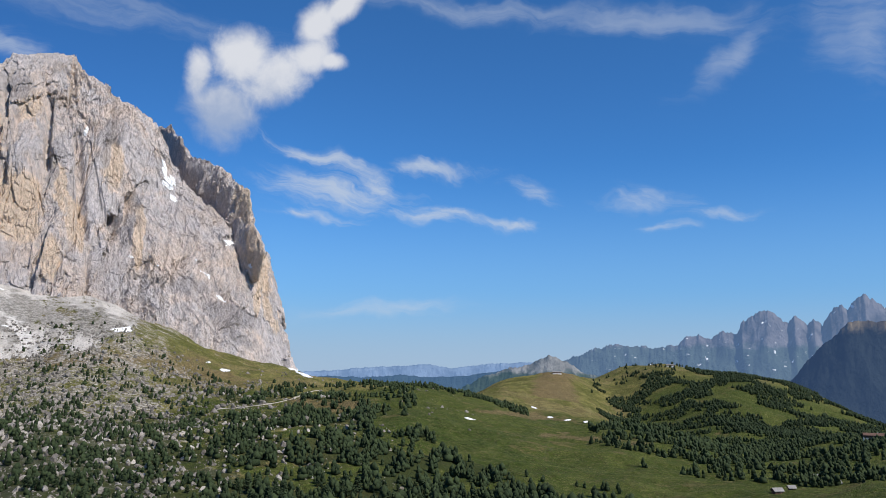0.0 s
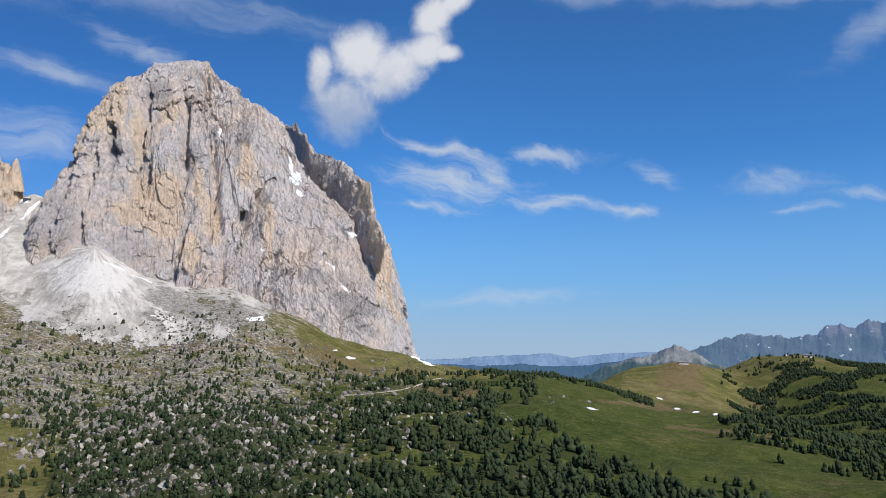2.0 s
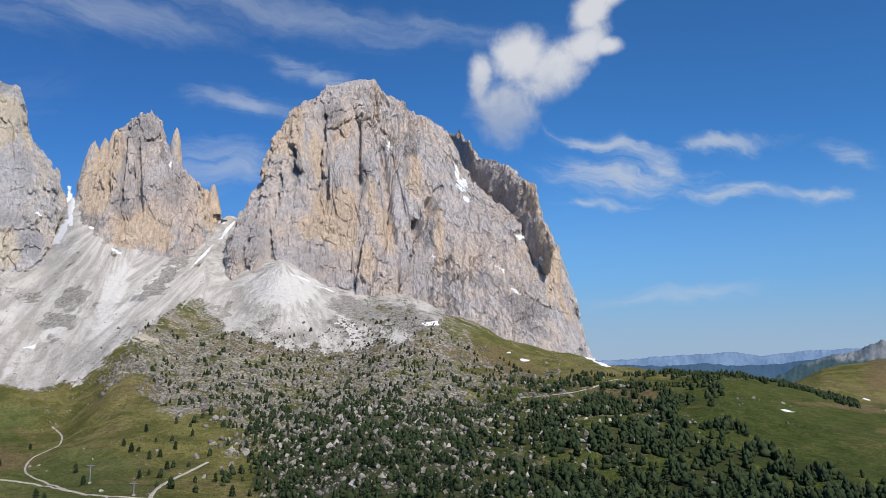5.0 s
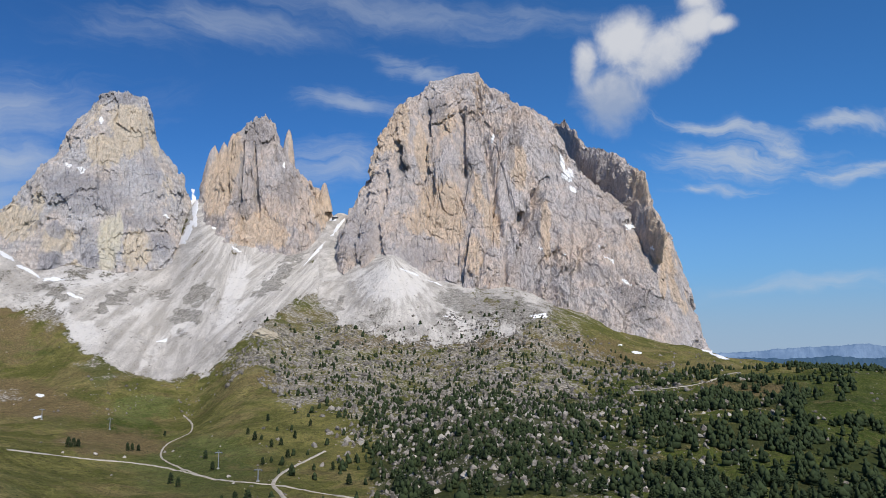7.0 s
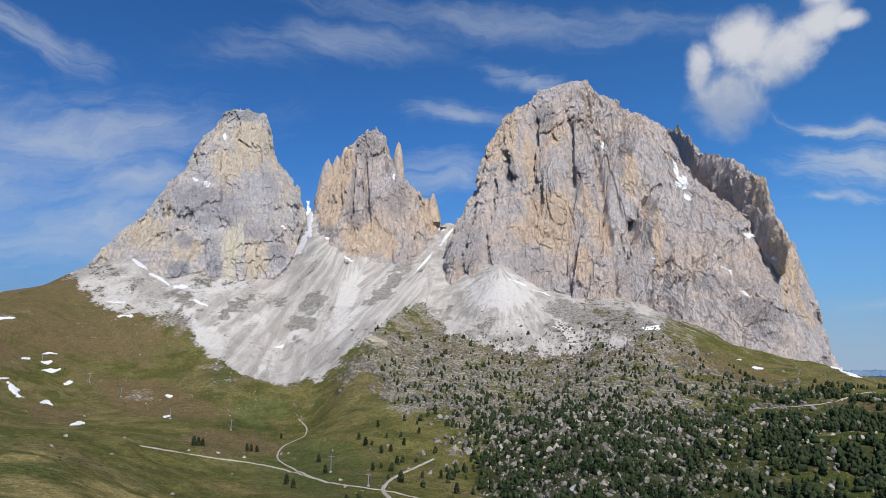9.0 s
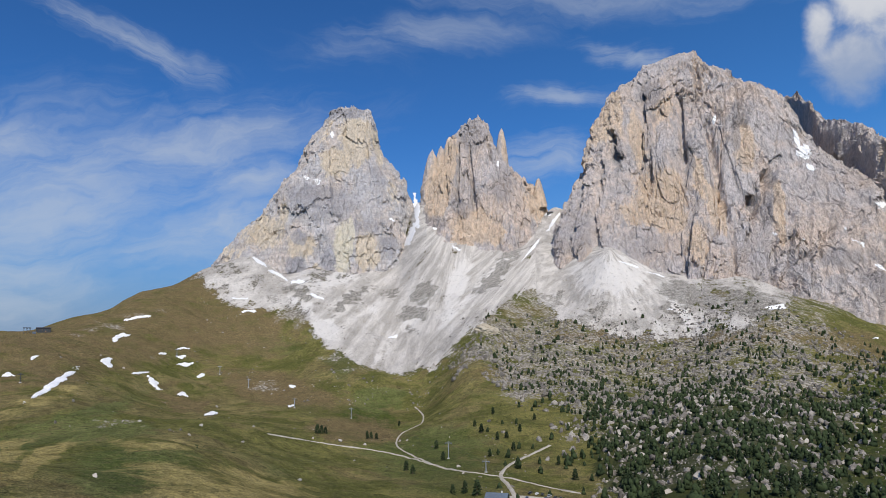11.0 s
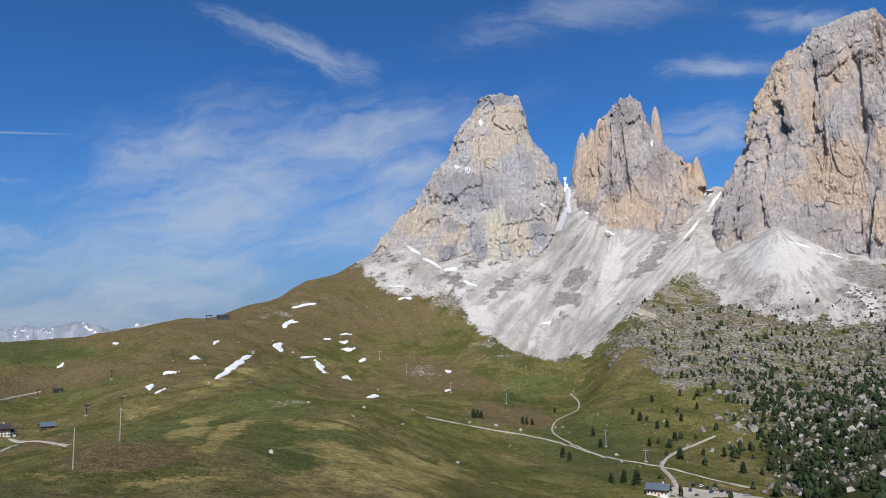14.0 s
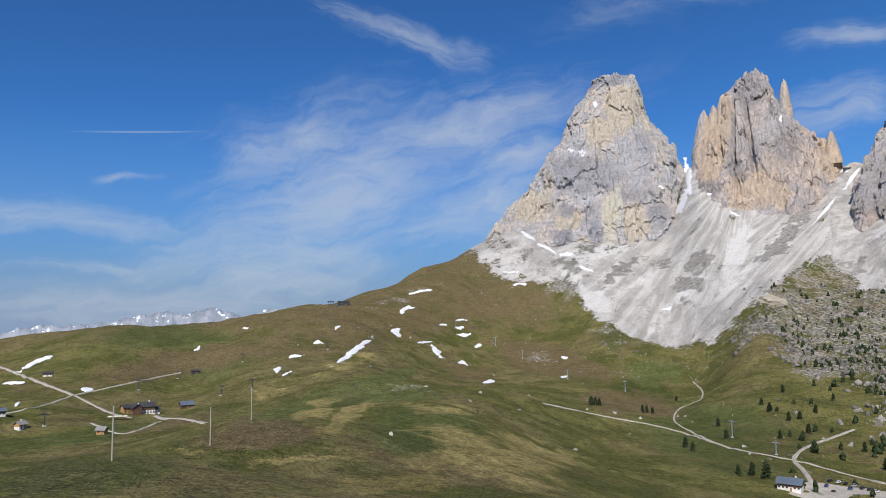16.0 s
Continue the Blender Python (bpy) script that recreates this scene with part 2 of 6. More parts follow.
def ground_material():
    m, n = material("alpine_ground", 1.0, 0.05)
    big = n.noise(n.pos, 0.006, 5, 0.6, 0.3)
    mid = n.noise(n.pos, 0.032, 7, 0.68, 0.15)
    fine = n.noise(n.pos, 0.22, 7, 0.7)
    tiny = n.noise(n.pos, 1.2, 4, 0.7)
    lush = n.attr("lush")
    crisp = n.noise(n.pos, 0.019, 10, 0.70, 0.2)
    grass = n.mix(n.step(crisp, 0.42, 0.6), (0.085, 0.090, 0.026), (0.172, 0.158, 0.054))
    brown = n.mix(n.step(mid, 0.3, 0.7), (0.108, 0.090, 0.040), (0.212, 0.182, 0.078))
    olive = n.mix(n.step(n.math("ADD", n.math("MULTIPLY", big, 0.7), n.math("MULTIPLY", crisp, 0.55)), 0.615, 0.69), grass, brown)
    green = n.mix(n.step(n.math("ADD", mid, n.math("MULTIPLY", big, 0.6)), 0.55, 1.05), (0.030, 0.050, 0.010), (0.072, 0.088, 0.021))
    c = n.mix(n.step(n.math("ADD", lush, n.math("MULTIPLY", n.math("SUBTRACT", mid, 0.5), 0.9)), 0.3, 0.7), olive, green)
    edge_ = n.math("ADD", n.math("MULTIPLY", n.math("SUBTRACT", mid, 0.5), 1.1), n.math("ADD", n.math("MULTIPLY", n.math("SUBTRACT", crisp, 0.5), 1.2), n.math("MULTIPLY", n.math("SUBTRACT", fine, 0.5), 0.5)))
    c = n.mix(n.math("MULTIPLY", n.step(n.math("ADD", n.attr("green"), edge_), 0.24, 0.65), 0.85), c, n.mix(n.step(crisp, 0.36, 0.64), (0.062, 0.084, 0.024), (0.120, 0.138, 0.048)))
    c = n.mix(n.math("MULTIPLY", n.step(n.math("ADD", n.attr("heath"), edge_), 0.24, 0.68), 0.85), c, n.mix(n.step(fine, 0.3, 0.7), (0.106, 0.076, 0.042), (0.205, 0.150, 0.084)))
    # darker grass, and the shade in the hummock's dip put into the colour
    c = n.mix(n.math("MULTIPLY", n.step(n.math("ADD", n.attr("hollow"), edge_), 0.24, 0.68), 0.75), c, n.mix(crisp, (0.040, 0.056, 0.016), (0.090, 0.105, 0.034)))
    c = n.mix(n.math("MULTIPLY", n.step(n.math("ADD", n.attr("tan"), edge_), 0.24, 0.58), 0.85), c, n.mix(n.step(crisp, 0.38, 0.62), (0.195, 0.158, 0.060), (0.360, 0.292, 0.122)))
    c = n.mix(n.math("MULTIPLY", n.step(fine, 0.47, 0.60), 0.45), c, n.mix(n.step(tiny, 0.35, 0.65), (0.030, 0.036, 0.012), (0.19, 0.165, 0.08)))
    tuft = n.noise(n.pos, 0.11, 8, 0.78, 0.2)
    c = n.mix(n.math("MULTIPLY", n.step(tuft, 0.55, 0.61), 0.45), c, (0.038, 0.036, 0.016))
    c = n.mix(n.math("MULTIPLY", n.step(tuft, 0.43, 0.37), 0.32), c, (0.20, 0.175, 0.085))
    # narrow cattle terraces along the slope
    zp = n.add("ShaderNodeSeparateXYZ")
    n.put(zp.inputs[0], n.pos)
    lvl = n.math("FRACT", n.math("DIVIDE", n.math("ADD", zp.outputs[2], n.math("ADD", n.math("MULTIPLY", mid, 14.0), n.math("MULTIPLY", crisp, 10.0))), 4.5))
    line = n.math("MULTIPLY", n.step(lvl, 0.0, 0.12, 1.0, 0.0), n.step(n.noise(n.pos, 0.011, 4), 0.48, 0.62))
    c = n.mix(n.math("MULTIPLY", line, 0.55), c, (0.045, 0.038, 0.020))
    patch = n.noise(n.pos, 0.016, 8, 0.68, 0.2)
    c = n.mix(n.math("MULTIPLY", n.step(patch, 0.56, 0.62), 0.2), c, (0.078, 0.096, 0.030))
    c = n.mix(n.math("MULTIPLY", n.step(patch, 0.42, 0.36), 0.35), c, (0.175, 0.128, 0.068))
    c = n.mix(1.0, c, n.mix(n.step(tiny, 0.36, 0.64), (0.86, 0.86, 0.85), (1.32, 1.31, 1.27)), "MULTIPLY")
    c = n.mix(1.0, c, n.mix(n.step(n.noise(n.pos, 0.3, 6, 0.8), 0.40, 0.60), (0.76, 0.77, 0.76), (1.20, 1.18, 1.14)), "MULTIPLY")
    stone = n.mix(n.step(fine, 0.36, 0.66), (0.085, 0.076, 0.052), (0.47, 0.430, 0.375))
    rk = n.step(n.math("ADD", n.attr("rocky"), n.math("MULTIPLY", n.math("SUBTRACT", n.math("ADD", n.math("MULTIPLY", crisp, 0.7), n.math("ADD", n.math("MULTIPLY", mid, 0.5), n.math("MULTIPLY", fine, 0.6))), 0.90), 2.0)), 0.36, 0.70)
    c = n.mix(rk, c, stone)
    # dwarf pine and alpine rose under and between the trees
    bush = n.noise(n.pos, 0.12, 6, 0.7, 0.5)
    c = n.mix(n.math("MULTIPLY", n.step(n.math("ADD", n.attr("shrub"), n.math("MULTIPLY", n.math("SUBTRACT", bush, 0.5), 2.2)), 0.45, 0.65), 0.85), c, n.mix(tiny, (0.022, 0.030, 0.012), (0.060, 0.072, 0.026)))
    # loose gravel, drawn out down the slope
    radial = n.add("ShaderNodeAttribute", attribute_name="fall").outputs["Vector"]
    run = n.noise(radial, 1.0, 7, 0.64, 0.25)
    coarse = n.noise(n.mapping(radial, scale=(0.35, 0.9, 1)), 1.0, 6, 0.62, 0.4)
    grit = n.noise(n.pos, 0.35, 6, 0.75)
    blocks_ = n.noise(n.pos, 0.13, 7, 0.78)
    gravel = n.mix(n.step(run, 0.38, 0.62), (0.420, 0.388, 0.348), (0.640, 0.600, 0.550))
    gravel = n.mix(1.0, gravel, n.mix(n.step(grit, 0.36, 0.62), (0.84, 0.84, 0.83), (1.12, 1.12, 1.12)), "MULTIPLY")
    torn = n.math("ADD", n.math("MULTIPLY", n.math("SUBTRACT", run, 0.5), 1.7), n.math("ADD", n.math("MULTIPLY", n.math("SUBTRACT", coarse, 0.5), 1.5), n.math("MULTIPLY", n.math("SUBTRACT", grit, 0.5), 0.5)))
    gravel = n.mix(n.math("MULTIPLY", n.step(n.math("ADD", n.attr("fresh"), torn), 0.30, 0.70), 0.85), gravel, n.mix(grit, (0.64, 0.605, 0.56), (0.79, 0.755, 0.705)))
    lumps = n.math("ADD", n.math("MULTIPLY", n.math("SUBTRACT", coarse, 0.5), 1.6), n.math("ADD", n.math("MULTIPLY", n.math("SUBTRACT", blocks_, 0.5), 1.2), n.math("MULTIPLY", n.math("SUBTRACT", run, 0.5), 0.8)))
    gravel = n.mix(n.math("MULTIPLY", n.step(n.math("ADD", n.attr("crag"), lumps), 0.44, 0.62), 0.85), gravel, n.mix(n.step(n.math("ADD", n.math("MULTIPLY", grit, 0.5), n.math("MULTIPLY", blocks_, 0.5)), 0.45, 0.57), (0.115, 0.105, 0.085), (0.46, 0.43, 0.385)))
    gravel = n.mix(n.math("MULTIPLY", n.step(blocks_, 0.56, 0.64), 0.6), gravel, (0.22, 0.205, 0.18))
    sc = n.step(n.math("ADD", n.attr("scree"), n.math("MULTIPLY", n.math("SUBTRACT", n.math("ADD", n.math("ADD", n.math("MULTIPLY", run, 0.4), n.math("MULTIPLY", coarse, 0.8)), n.math("ADD", n.math("MULTIPLY", fine, 0.6), n.math("MULTIPLY", mid, 0.7))), 1.25), 2.3)), 0.38, 0.54)
    sc = n.math("MULTIPLY", sc, n.step(n.attr("scree"), 0.02, 0.2))
    c = n.mix(sc, c, gravel)
    n.put(n.bsdf.inputs["Base Color"], c)
    h = n.math("ADD", n.math("MULTIPLY", mid, 2.0), n.math("ADD", fine, n.math("MULTIPLY", tiny, 0.25)))
    h = n.math("ADD", h, n.math("MULTIPLY", sc, n.math("ADD", n.math("MULTIPLY", run, 0.8), n.math("MULTIPLY", blocks_, 1.6))))
    n.put(n.bsdf.inputs["Normal"], n.bump(h, 0.7, 4.0))
    return m


ground_mat = ground_material()


def leaf_material(name, dark, light):
    m, n = material(name, 0.9, 0.1)
    info = n.add("ShaderNodeObjectInfo").outputs["Random"]
    isl = n.add("ShaderNodeNewGeometry").outputs["Random Per Island"]
    g = n.noise(n.pos, 1.1, 5, 0.7)
    f = n.math("ADD", n.math("MULTIPLY", g, 0.7), n.math("MULTIPLY", n.math("ADD", info, isl), 0.25))
    n.put(n.bsdf.inputs["Base Color"], n.mix(n.step(f, 0.3, 0.95), dark, light))
    n.put(n.bsdf.inputs["Normal"], n.bump(g, 0.8, 0.5))
    return m


needle_mat = leaf_material("pine_needles", (0.014, 0.023, 0.013), (0.050, 0.070, 0.030))
bark_mat = simple("bark", (0.12, 0.09, 0.065), 0.9, 0.4, 4.0)


def stone_material():
    m, n = material("boulder_stone", 0.95, 0.1)
    isl = n.add("ShaderNodeNewGeometry").outputs["Random Per Island"]
    info = n.add("ShaderNodeObjectInfo").outputs["Random"]
    g = n.noise(n.pos, 0.35, 6, 0.7)
    f = n.math("ADD", n.math("MULTIPLY", g, 0.8), n.math("MULTIPLY", n.math("ADD", isl, info), 0.25))
    c = n.mix(n.step(f, 0.35, 0.95), (0.125, 0.113, 0.098), (0.475, 0.435, 0.385))
    c = n.mix(n.math("MULTIPLY", n.step(n.noise(n.pos, 1.3, 4, 0.7), 0.58, 0.7), 0.5), c, (0.10, 0.095, 0.08))
    n.put(n.bsdf.inputs["Base Color"], c)
    n.put(n.bsdf.inputs["Normal"], n.bump(g, 0.8, 1.5))
    return m


stone_mat = stone_material()
snow_mat = simple("old_snow", (0.80, 0.80, 0.80), 0.6, 0.10, 0.4, bump=0.2)


def range_material(name, low, high, haze_glow, split, snow=0.0):
    """Far range: bare rock over dark slopes; haze is painted on as an even blue emission of the surface."""
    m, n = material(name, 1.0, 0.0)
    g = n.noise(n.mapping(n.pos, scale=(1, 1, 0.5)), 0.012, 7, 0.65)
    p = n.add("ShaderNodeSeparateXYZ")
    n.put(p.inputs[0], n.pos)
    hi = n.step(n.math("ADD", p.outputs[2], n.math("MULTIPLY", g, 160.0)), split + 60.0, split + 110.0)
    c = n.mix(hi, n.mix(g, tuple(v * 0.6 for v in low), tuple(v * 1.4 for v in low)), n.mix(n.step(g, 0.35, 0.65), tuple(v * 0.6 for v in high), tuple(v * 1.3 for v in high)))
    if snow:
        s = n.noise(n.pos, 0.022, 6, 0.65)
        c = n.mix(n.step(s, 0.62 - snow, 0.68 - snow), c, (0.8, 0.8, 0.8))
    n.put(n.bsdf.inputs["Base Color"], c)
    # haze laid on the slopes as their own emission
    n.put(n.bsdf.inputs["Emission Color"], (*haze_glow, 1))
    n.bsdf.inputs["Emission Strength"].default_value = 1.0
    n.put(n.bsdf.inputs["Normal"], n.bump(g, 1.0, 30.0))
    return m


# ================= shapes by noise =================
rng = np.random.RandomState(7)
PERM = rng.permutation(256)
GRAD = rng.normal(size=(256, 3))
GRAD /= np.linalg.norm(GRAD, axis=1)[:, None]


def perlin(x, y, z):
    """Gradient noise of arrays, about -1 to 1."""
    x, y, z = (np.asarray(v, float) for v in (x, y, z))
    ix, iy, iz = (np.floor(v).astype(np.int64) for v in (x, y, z))
    fx, fy, fz = x - ix, y - iy, z - iz
    ux, uy, uz = (f * f * f * (f * (f * 6 - 15) + 10) for f in (fx, fy, fz))
    out = 0.0
    for dx in (0, 1):
        wx = ux if dx else 1 - ux
        hx = PERM[(ix + dx) & 255]
        for dy in (0, 1):
            wy = uy if dy else 1 - uy
            hy = PERM[(hx + iy + dy) & 255]
            for dz in (0, 1):
                g = GRAD[PERM[(hy + iz + dz) & 255]]
                out = out + wx * wy * (uz if dz else 1 - uz) * (g[..., 0] * (fx - dx) + g[..., 1] * (fy - dy) + g[..., 2] * (fz - dz))
    return out * 1.6


def fbm(x, y, z, octaves=4, gain=0.5):
    out, a = 0.0, 1.0
    for k in range(octaves):
        out = out + a * perlin(x * 2 ** k + 17.3 * k, y * 2 ** k, z * 2 ** k - 9.1 * k)
        a *= gain
    return out


CELL = rng.uniform(-1, 1, size=(256, 5))


def facets(x, y, z):
    """Cellular noise of arrays: every cell a tilted flat facet with a level of its own, about -1 to 1."""
    ix, iy, iz = (np.floor(v).astype(np.int64) for v in (x, y, z))
    best, out = np.full(x.shape, 9.0), np.zeros(x.shape)
    for dx in (-1, 0, 1):
        for dy in (-1, 0, 1):
            for dz in (-1, 0, 1):
                h = PERM[(PERM[(PERM[(ix + dx) & 255] + iy + dy) & 255] + iz + dz) & 255]
                r = CELL[h]
                ax, ay, az_ = x - ix - dx - 0.5 - 0.42 * r[..., 0], y - iy - dy - 0.5 - 0.42 * r[..., 1], z - iz - dz - 0.5 - 0.42 * r[..., 2]
                d = ax * ax + ay * ay + az_ * az_
                near = d < best
                best = np.where(near, d, best)
                out = np.where(near, 0.65 * r[..., 3] + 0.9 * (r[..., 4] * ax - r[..., 1] * ay + 0.5 * r[..., 0] * az_), out)
    return out


def heading(a):
    """Level direction at azimuth a (degrees to the left of +y), and the one to its left."""
    a = np.radians(a)
    return np.stack([-np.sin(a), np.cos(a)], -1), np.stack([-np.cos(a), -np.sin(a)], -1)


def grid_mesh(name, pts, closed):
    """A mesh from rows of points (rows, columns, 3); closed joins the last column to the first."""
    r, c = pts.shape[:2]
    i = np.arange(r - 1)[:, None] * c
    j = np.arange(c if closed else c - 1)[None, :]
    k = (j + 1) % c
    quads = np.stack([i + j, i + k, i + c + k, i + c + j], -1).reshape(-1, 4)
    me = bpy.data.meshes.new(name)
    me.vertices.add(r * c)
    me.vertices.foreach_set("co", pts.reshape(-1).astype(np.float32))
    me.loops.add(quads.size)
    me.loops.foreach_set("vertex_index", quads.reshape(-1).astype(np.int32))
    me.polygons.add(len(quads))
    me.polygons.foreach_set("loop_start", (np.arange(len(quads)) * 4).astype(np.int32))
    me.update(calc_edges=True)
    return me


def smooth(me, on=True):
    me.polygons.foreach_set("use_smooth", np.full(len(me.polygons), on))


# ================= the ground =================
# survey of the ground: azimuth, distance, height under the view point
VALLEY = [(-29.8, 650, -89), (-15.2, 650, -105), (-0.8, 600, -101), (15.6, 560, -92), (29.4, 560, -85), (33.9, 600, -103), (42.3, 600, -105), (43.0, 615, -106),
          (43.5, 500, -102), (40.0, 520, -107), (49.0, 1000, -103), (51.4, 1100, -103), (48.9, 1120, -103), (-9.2, 950, -98), (-6.3, 1250, -85),
          (-14.5, 1250, -94), (-24.1, 750, -109), (-27.2, 800, -107), (-29.6, 1400, -110), (58.0, 500, -87), (59.7, 900, -92), (47.2, 700, -105), (55.5, 800, -104)]
RIDGE = [(2.6, 1000, -55), (3.5, 1500, -42), (9.5, 1300, -43), (10.1, 1750, -27), (7.8, 1650, -38), (0.9, 1700, -55), (-0.8, 1700, -64), (-5.0, 1500, -86),
         (-7.1, 1800, -101), (-10.9, 1700, -122), (-8.7, 2500, -23), (-3.3, 2400, -94), (-5.0, 2450, -63), (-10.5, 2500, -37), (-12.6, 2350, -87), (-14.7, 2000, -141),
         (-8.0, 3200, -200), (0.0, 2500, -210), (5.0, 2500, -190), (11.0, 2600, -150), (0, 3600, -300), (-6, 2900, -190)]
HILLS = [(-13.5, 2900, -8), (-17.1, 2900, -7), (-18.2, 2900, -30), (-21.3, 2900, -44), (-24.9, 2900, -66), (-26.6, 2800, -99), (-30.3, 2600, -170), (-16, 1900, -150),
         (-22, 1500, -145), (-24, 1900, -133), (-29, 2000, -150), (-20, 3600, -250), (-32, 3400, -300), (-12, 3500, -220), (-38, 1200, -120), (-45, 3000, -200)]
FOOT = [(29.1, 1700, 137), (25.4, 1700, 131), (22.1, 1700, 91), (19.9, 1720, 71), (18.1, 1750, 43), (14.9, 1800, 10), (12.4, 1850, -6), (10.9, 1880, -18), (30.7, 1700, 141),
        (32.4, 1690, 156), (34.7, 1670, 181), (38.0, 1700, 135), (39.1, 1750, 160), (36.5, 1690, 158), (33.9, 1400, 13), (28.3, 1400, 25), (23.1, 1450, 57), (27.2, 1300, 1), (16.0, 1450, -12),
        (21.5, 1150, -51), (28.0, 850, -70), (16.0, 900, -66), (38.0, 1000, -68), (38.5, 1350, 14)]
SCREE = [(43.8, 1350, 30), (42.5, 1300, -10), (45.9, 1120, -52), (50.6, 1250, -58), (55.0, 1250, -54), (51.0, 1450, -14), (54.0, 1650, 79), (45.2, 1650, 110), (48.9, 2000, 296),
         (46.9, 1950, 272), (45.8, 1900, 242), (42.7, 1900, 226), (41.3, 2000, 265), (39.7, 2150, 361), (38.8, 2280, 398), (49.3, 2250, 430), (50.6, 2050, 232), (52.8, 1980, 188),
         (55.7, 1950, 186), (57.4, 1950, 195), (59.7, 1950, 176), (61.7, 2050, 241), (65.5, 2100, 201), (64.3, 1750, 92), (60, 1500, -10)]
LEFT = [(98.7, 1500, -37), (93.7, 1500, -17), (88.0, 1500, -14), (83.4, 1550, -4), (80.2, 1600, 11), (76.4, 1700, 25), (73.8, 1800, 53), (71.6, 1850, 82), (69.7, 1950, 124), (67.3, 2000, 154),
        (98, 2000, -150), (85, 2100, -130), (76, 2300, -80), (70, 2500, -20), (89.9, 700, -80), (86.9, 720, -79), (97.3, 600, -74), (92.4, 560, -76), (98.5, 700, -75), (94.2, 800, -73),
        (71.7, 700, -57), (64.3, 900, -77), (65.8, 950, -82), (68.5, 1250, -53), (86.5, 1000, -66), (96.0, 1000, -64), (98.3, 1150, -64)]
NEAR = [(91.7, 185, -31.5), (85.2, 250, -38.3), (82.3, 286, -36.5), (95.0, 150, -30.8), (75.9, 150, -34.6), (77.6, 300, -39.8), (79.2, 220, -40.8), (67.4, 430, -56.8), (71.7, 380, -55.4),
        (62, 300, -58), (45, 300, -78), (20, 300, -66), (-10, 300, -66), (-35, 300, -60), (100, 330, -56), (90, 400, -62), (84, 450, -62), (110, 150, -24)]
BACK = [(140, 60, -6), (180, 60, 1), (-140, 60, -5), (180, 300, 14), (135, 300, -12), (-135, 300, -14), (-80, 300, -40), (-90, 1200, -90), (130, 1200, -40), (180, 1200, 20), (-135, 1200, -30)]
RIM = [(a, 4900, -260) for a in range(-180, 180, 20)] + [(a, 3000, -60) for a in (20, 30, 40, 50, 60)] + [(a, 2900, -200) for a in (80, 110, 150, -170, -120, -70)]
HOME = [(a, d, -1.7 - 0.30 * d) for a in (-30, 15, 60, 100) for d in (3, 20, 60)] + [(a, 3, -1.9) for a in (150, -90)]


def unfold(p):
    """Distances on a log scale, so that near ground can bend more sharply than far ground."""
    d = np.linalg.norm(p, axis=-1, keepdims=True)
    return p / np.maximum(d, 1e-6) * np.log1p(d / 60.0)


_pts = np.array(VALLEY + RIDGE + HILLS + FOOT + SCREE + LEFT + NEAR + BACK + RIM + HOME, float)
_q = unfold(heading(_pts[:, 0])[0] * _pts[:, 1:2])


def _kernel(r2):
    return 0.5 * r2 * np.log(np.maximum(r2, 1e-12))


_n = len(_q)
_A = np.zeros((_n + 3, _n + 3))
_A[:_n, :_n] = _kernel(((_q[:, None] - _q[None]) ** 2).sum(-1)) + np.eye(_n) * 2e-4
_A[:_n, _n], _A[:_n, _n + 1:] = 1, _q
_A[_n:, :_n] = _A[:_n, _n:].T
_coef = np.linalg.solve(_A, np.concatenate([_pts[:, 2], np.zeros(3)]))


def inside(a, d, poly):
    """Which points (azimuth, distance) lie in a polygon of the plan."""
    poly = np.asarray(poly, float)
    out = np.zeros(a.shape, bool)
    for (a0, d0), (a1, d1) in zip(poly, np.roll(poly, -1, 0)):
        if d0 == d1:
            continue
        hit = (d0 > d) != (d1 > d)
        out ^= hit & (a < (a1 - a0) * (d - d0) / (d1 - d0) + a0)
    return out


# cover of the slopes by the direction from the view point: outlines (azimuth, elevation)
SCREE_CONE = [(49.74, 11.72), (50.34, 7.82), (52.04, 6.32), (54.69, 5.04), (57.31, 3.97), (56.45, 2.32), (56.89, 0.51), (55.6, -0.45), (53.45, -1.68), (50.44, -2.35), (48.7, -1.73),
              (46.52, -0.26), (44.11, 1.84), (41.72, 3.93), (39.16, 5.01), (37.5, 9.17), (37.5, 11.9)]
SCREE_FAN = [(39.9, 8.2), (40.44, 4.32), (39.86, 3.24), (38.48, 1.73), (36.09, 0.98), (33.74, 0.61), (31.1, 0.16), (28.14, 0.51), (27.02, 1.27), (24.31, 0.63), (24.89, 1.98), (21.98, 1.89), (21.87, 3.38), (31.08, 8.0)]
SCREE_LEFT = [(66.28, 5.69), (65.0, 4.21), (64.15, 2.93), (62.04, 2.28), (60.76, 2.7), (58.61, 2.34), (57.1, 0.94), (56.03, 0.07), (55.57, 4.39), (53.79, 7.43), (60.78, 7.88)]
# patches: azimuth, elevation, half width, half height (degrees), turn, strength
CRAGS = [(48.8, 3.87, 1.13, 0.7, 20, 1), (49.7, 2.37, 0.96, 0.52, 0, 1), (51.42, 3.82, 0.52, 0.39, 0, 0.9), (43.37, 5.14, 2.56, 0.56, 40, 0.9), (42.04, 6.73, 1.7, 0.51, 42, 0.7), (54.48, 3.51, 2.18, 0.39, 38, 0.9),
         (52.51, 4.36, 0.61, 0.26, 30, 0.6), (50.17, 0.64, 0.87, 0.6, 30, 0.5), (53.42, 0.47, 1.74, 0.86, 0, 0.35), (49.42, 5.62, 1.31, 0.35, 50, 0.4), (58.18, 3.98, 1.52, 0.61, -20, 0.7), (61.19, 3.99, 2.57, 1.29, 0, 0.35)]
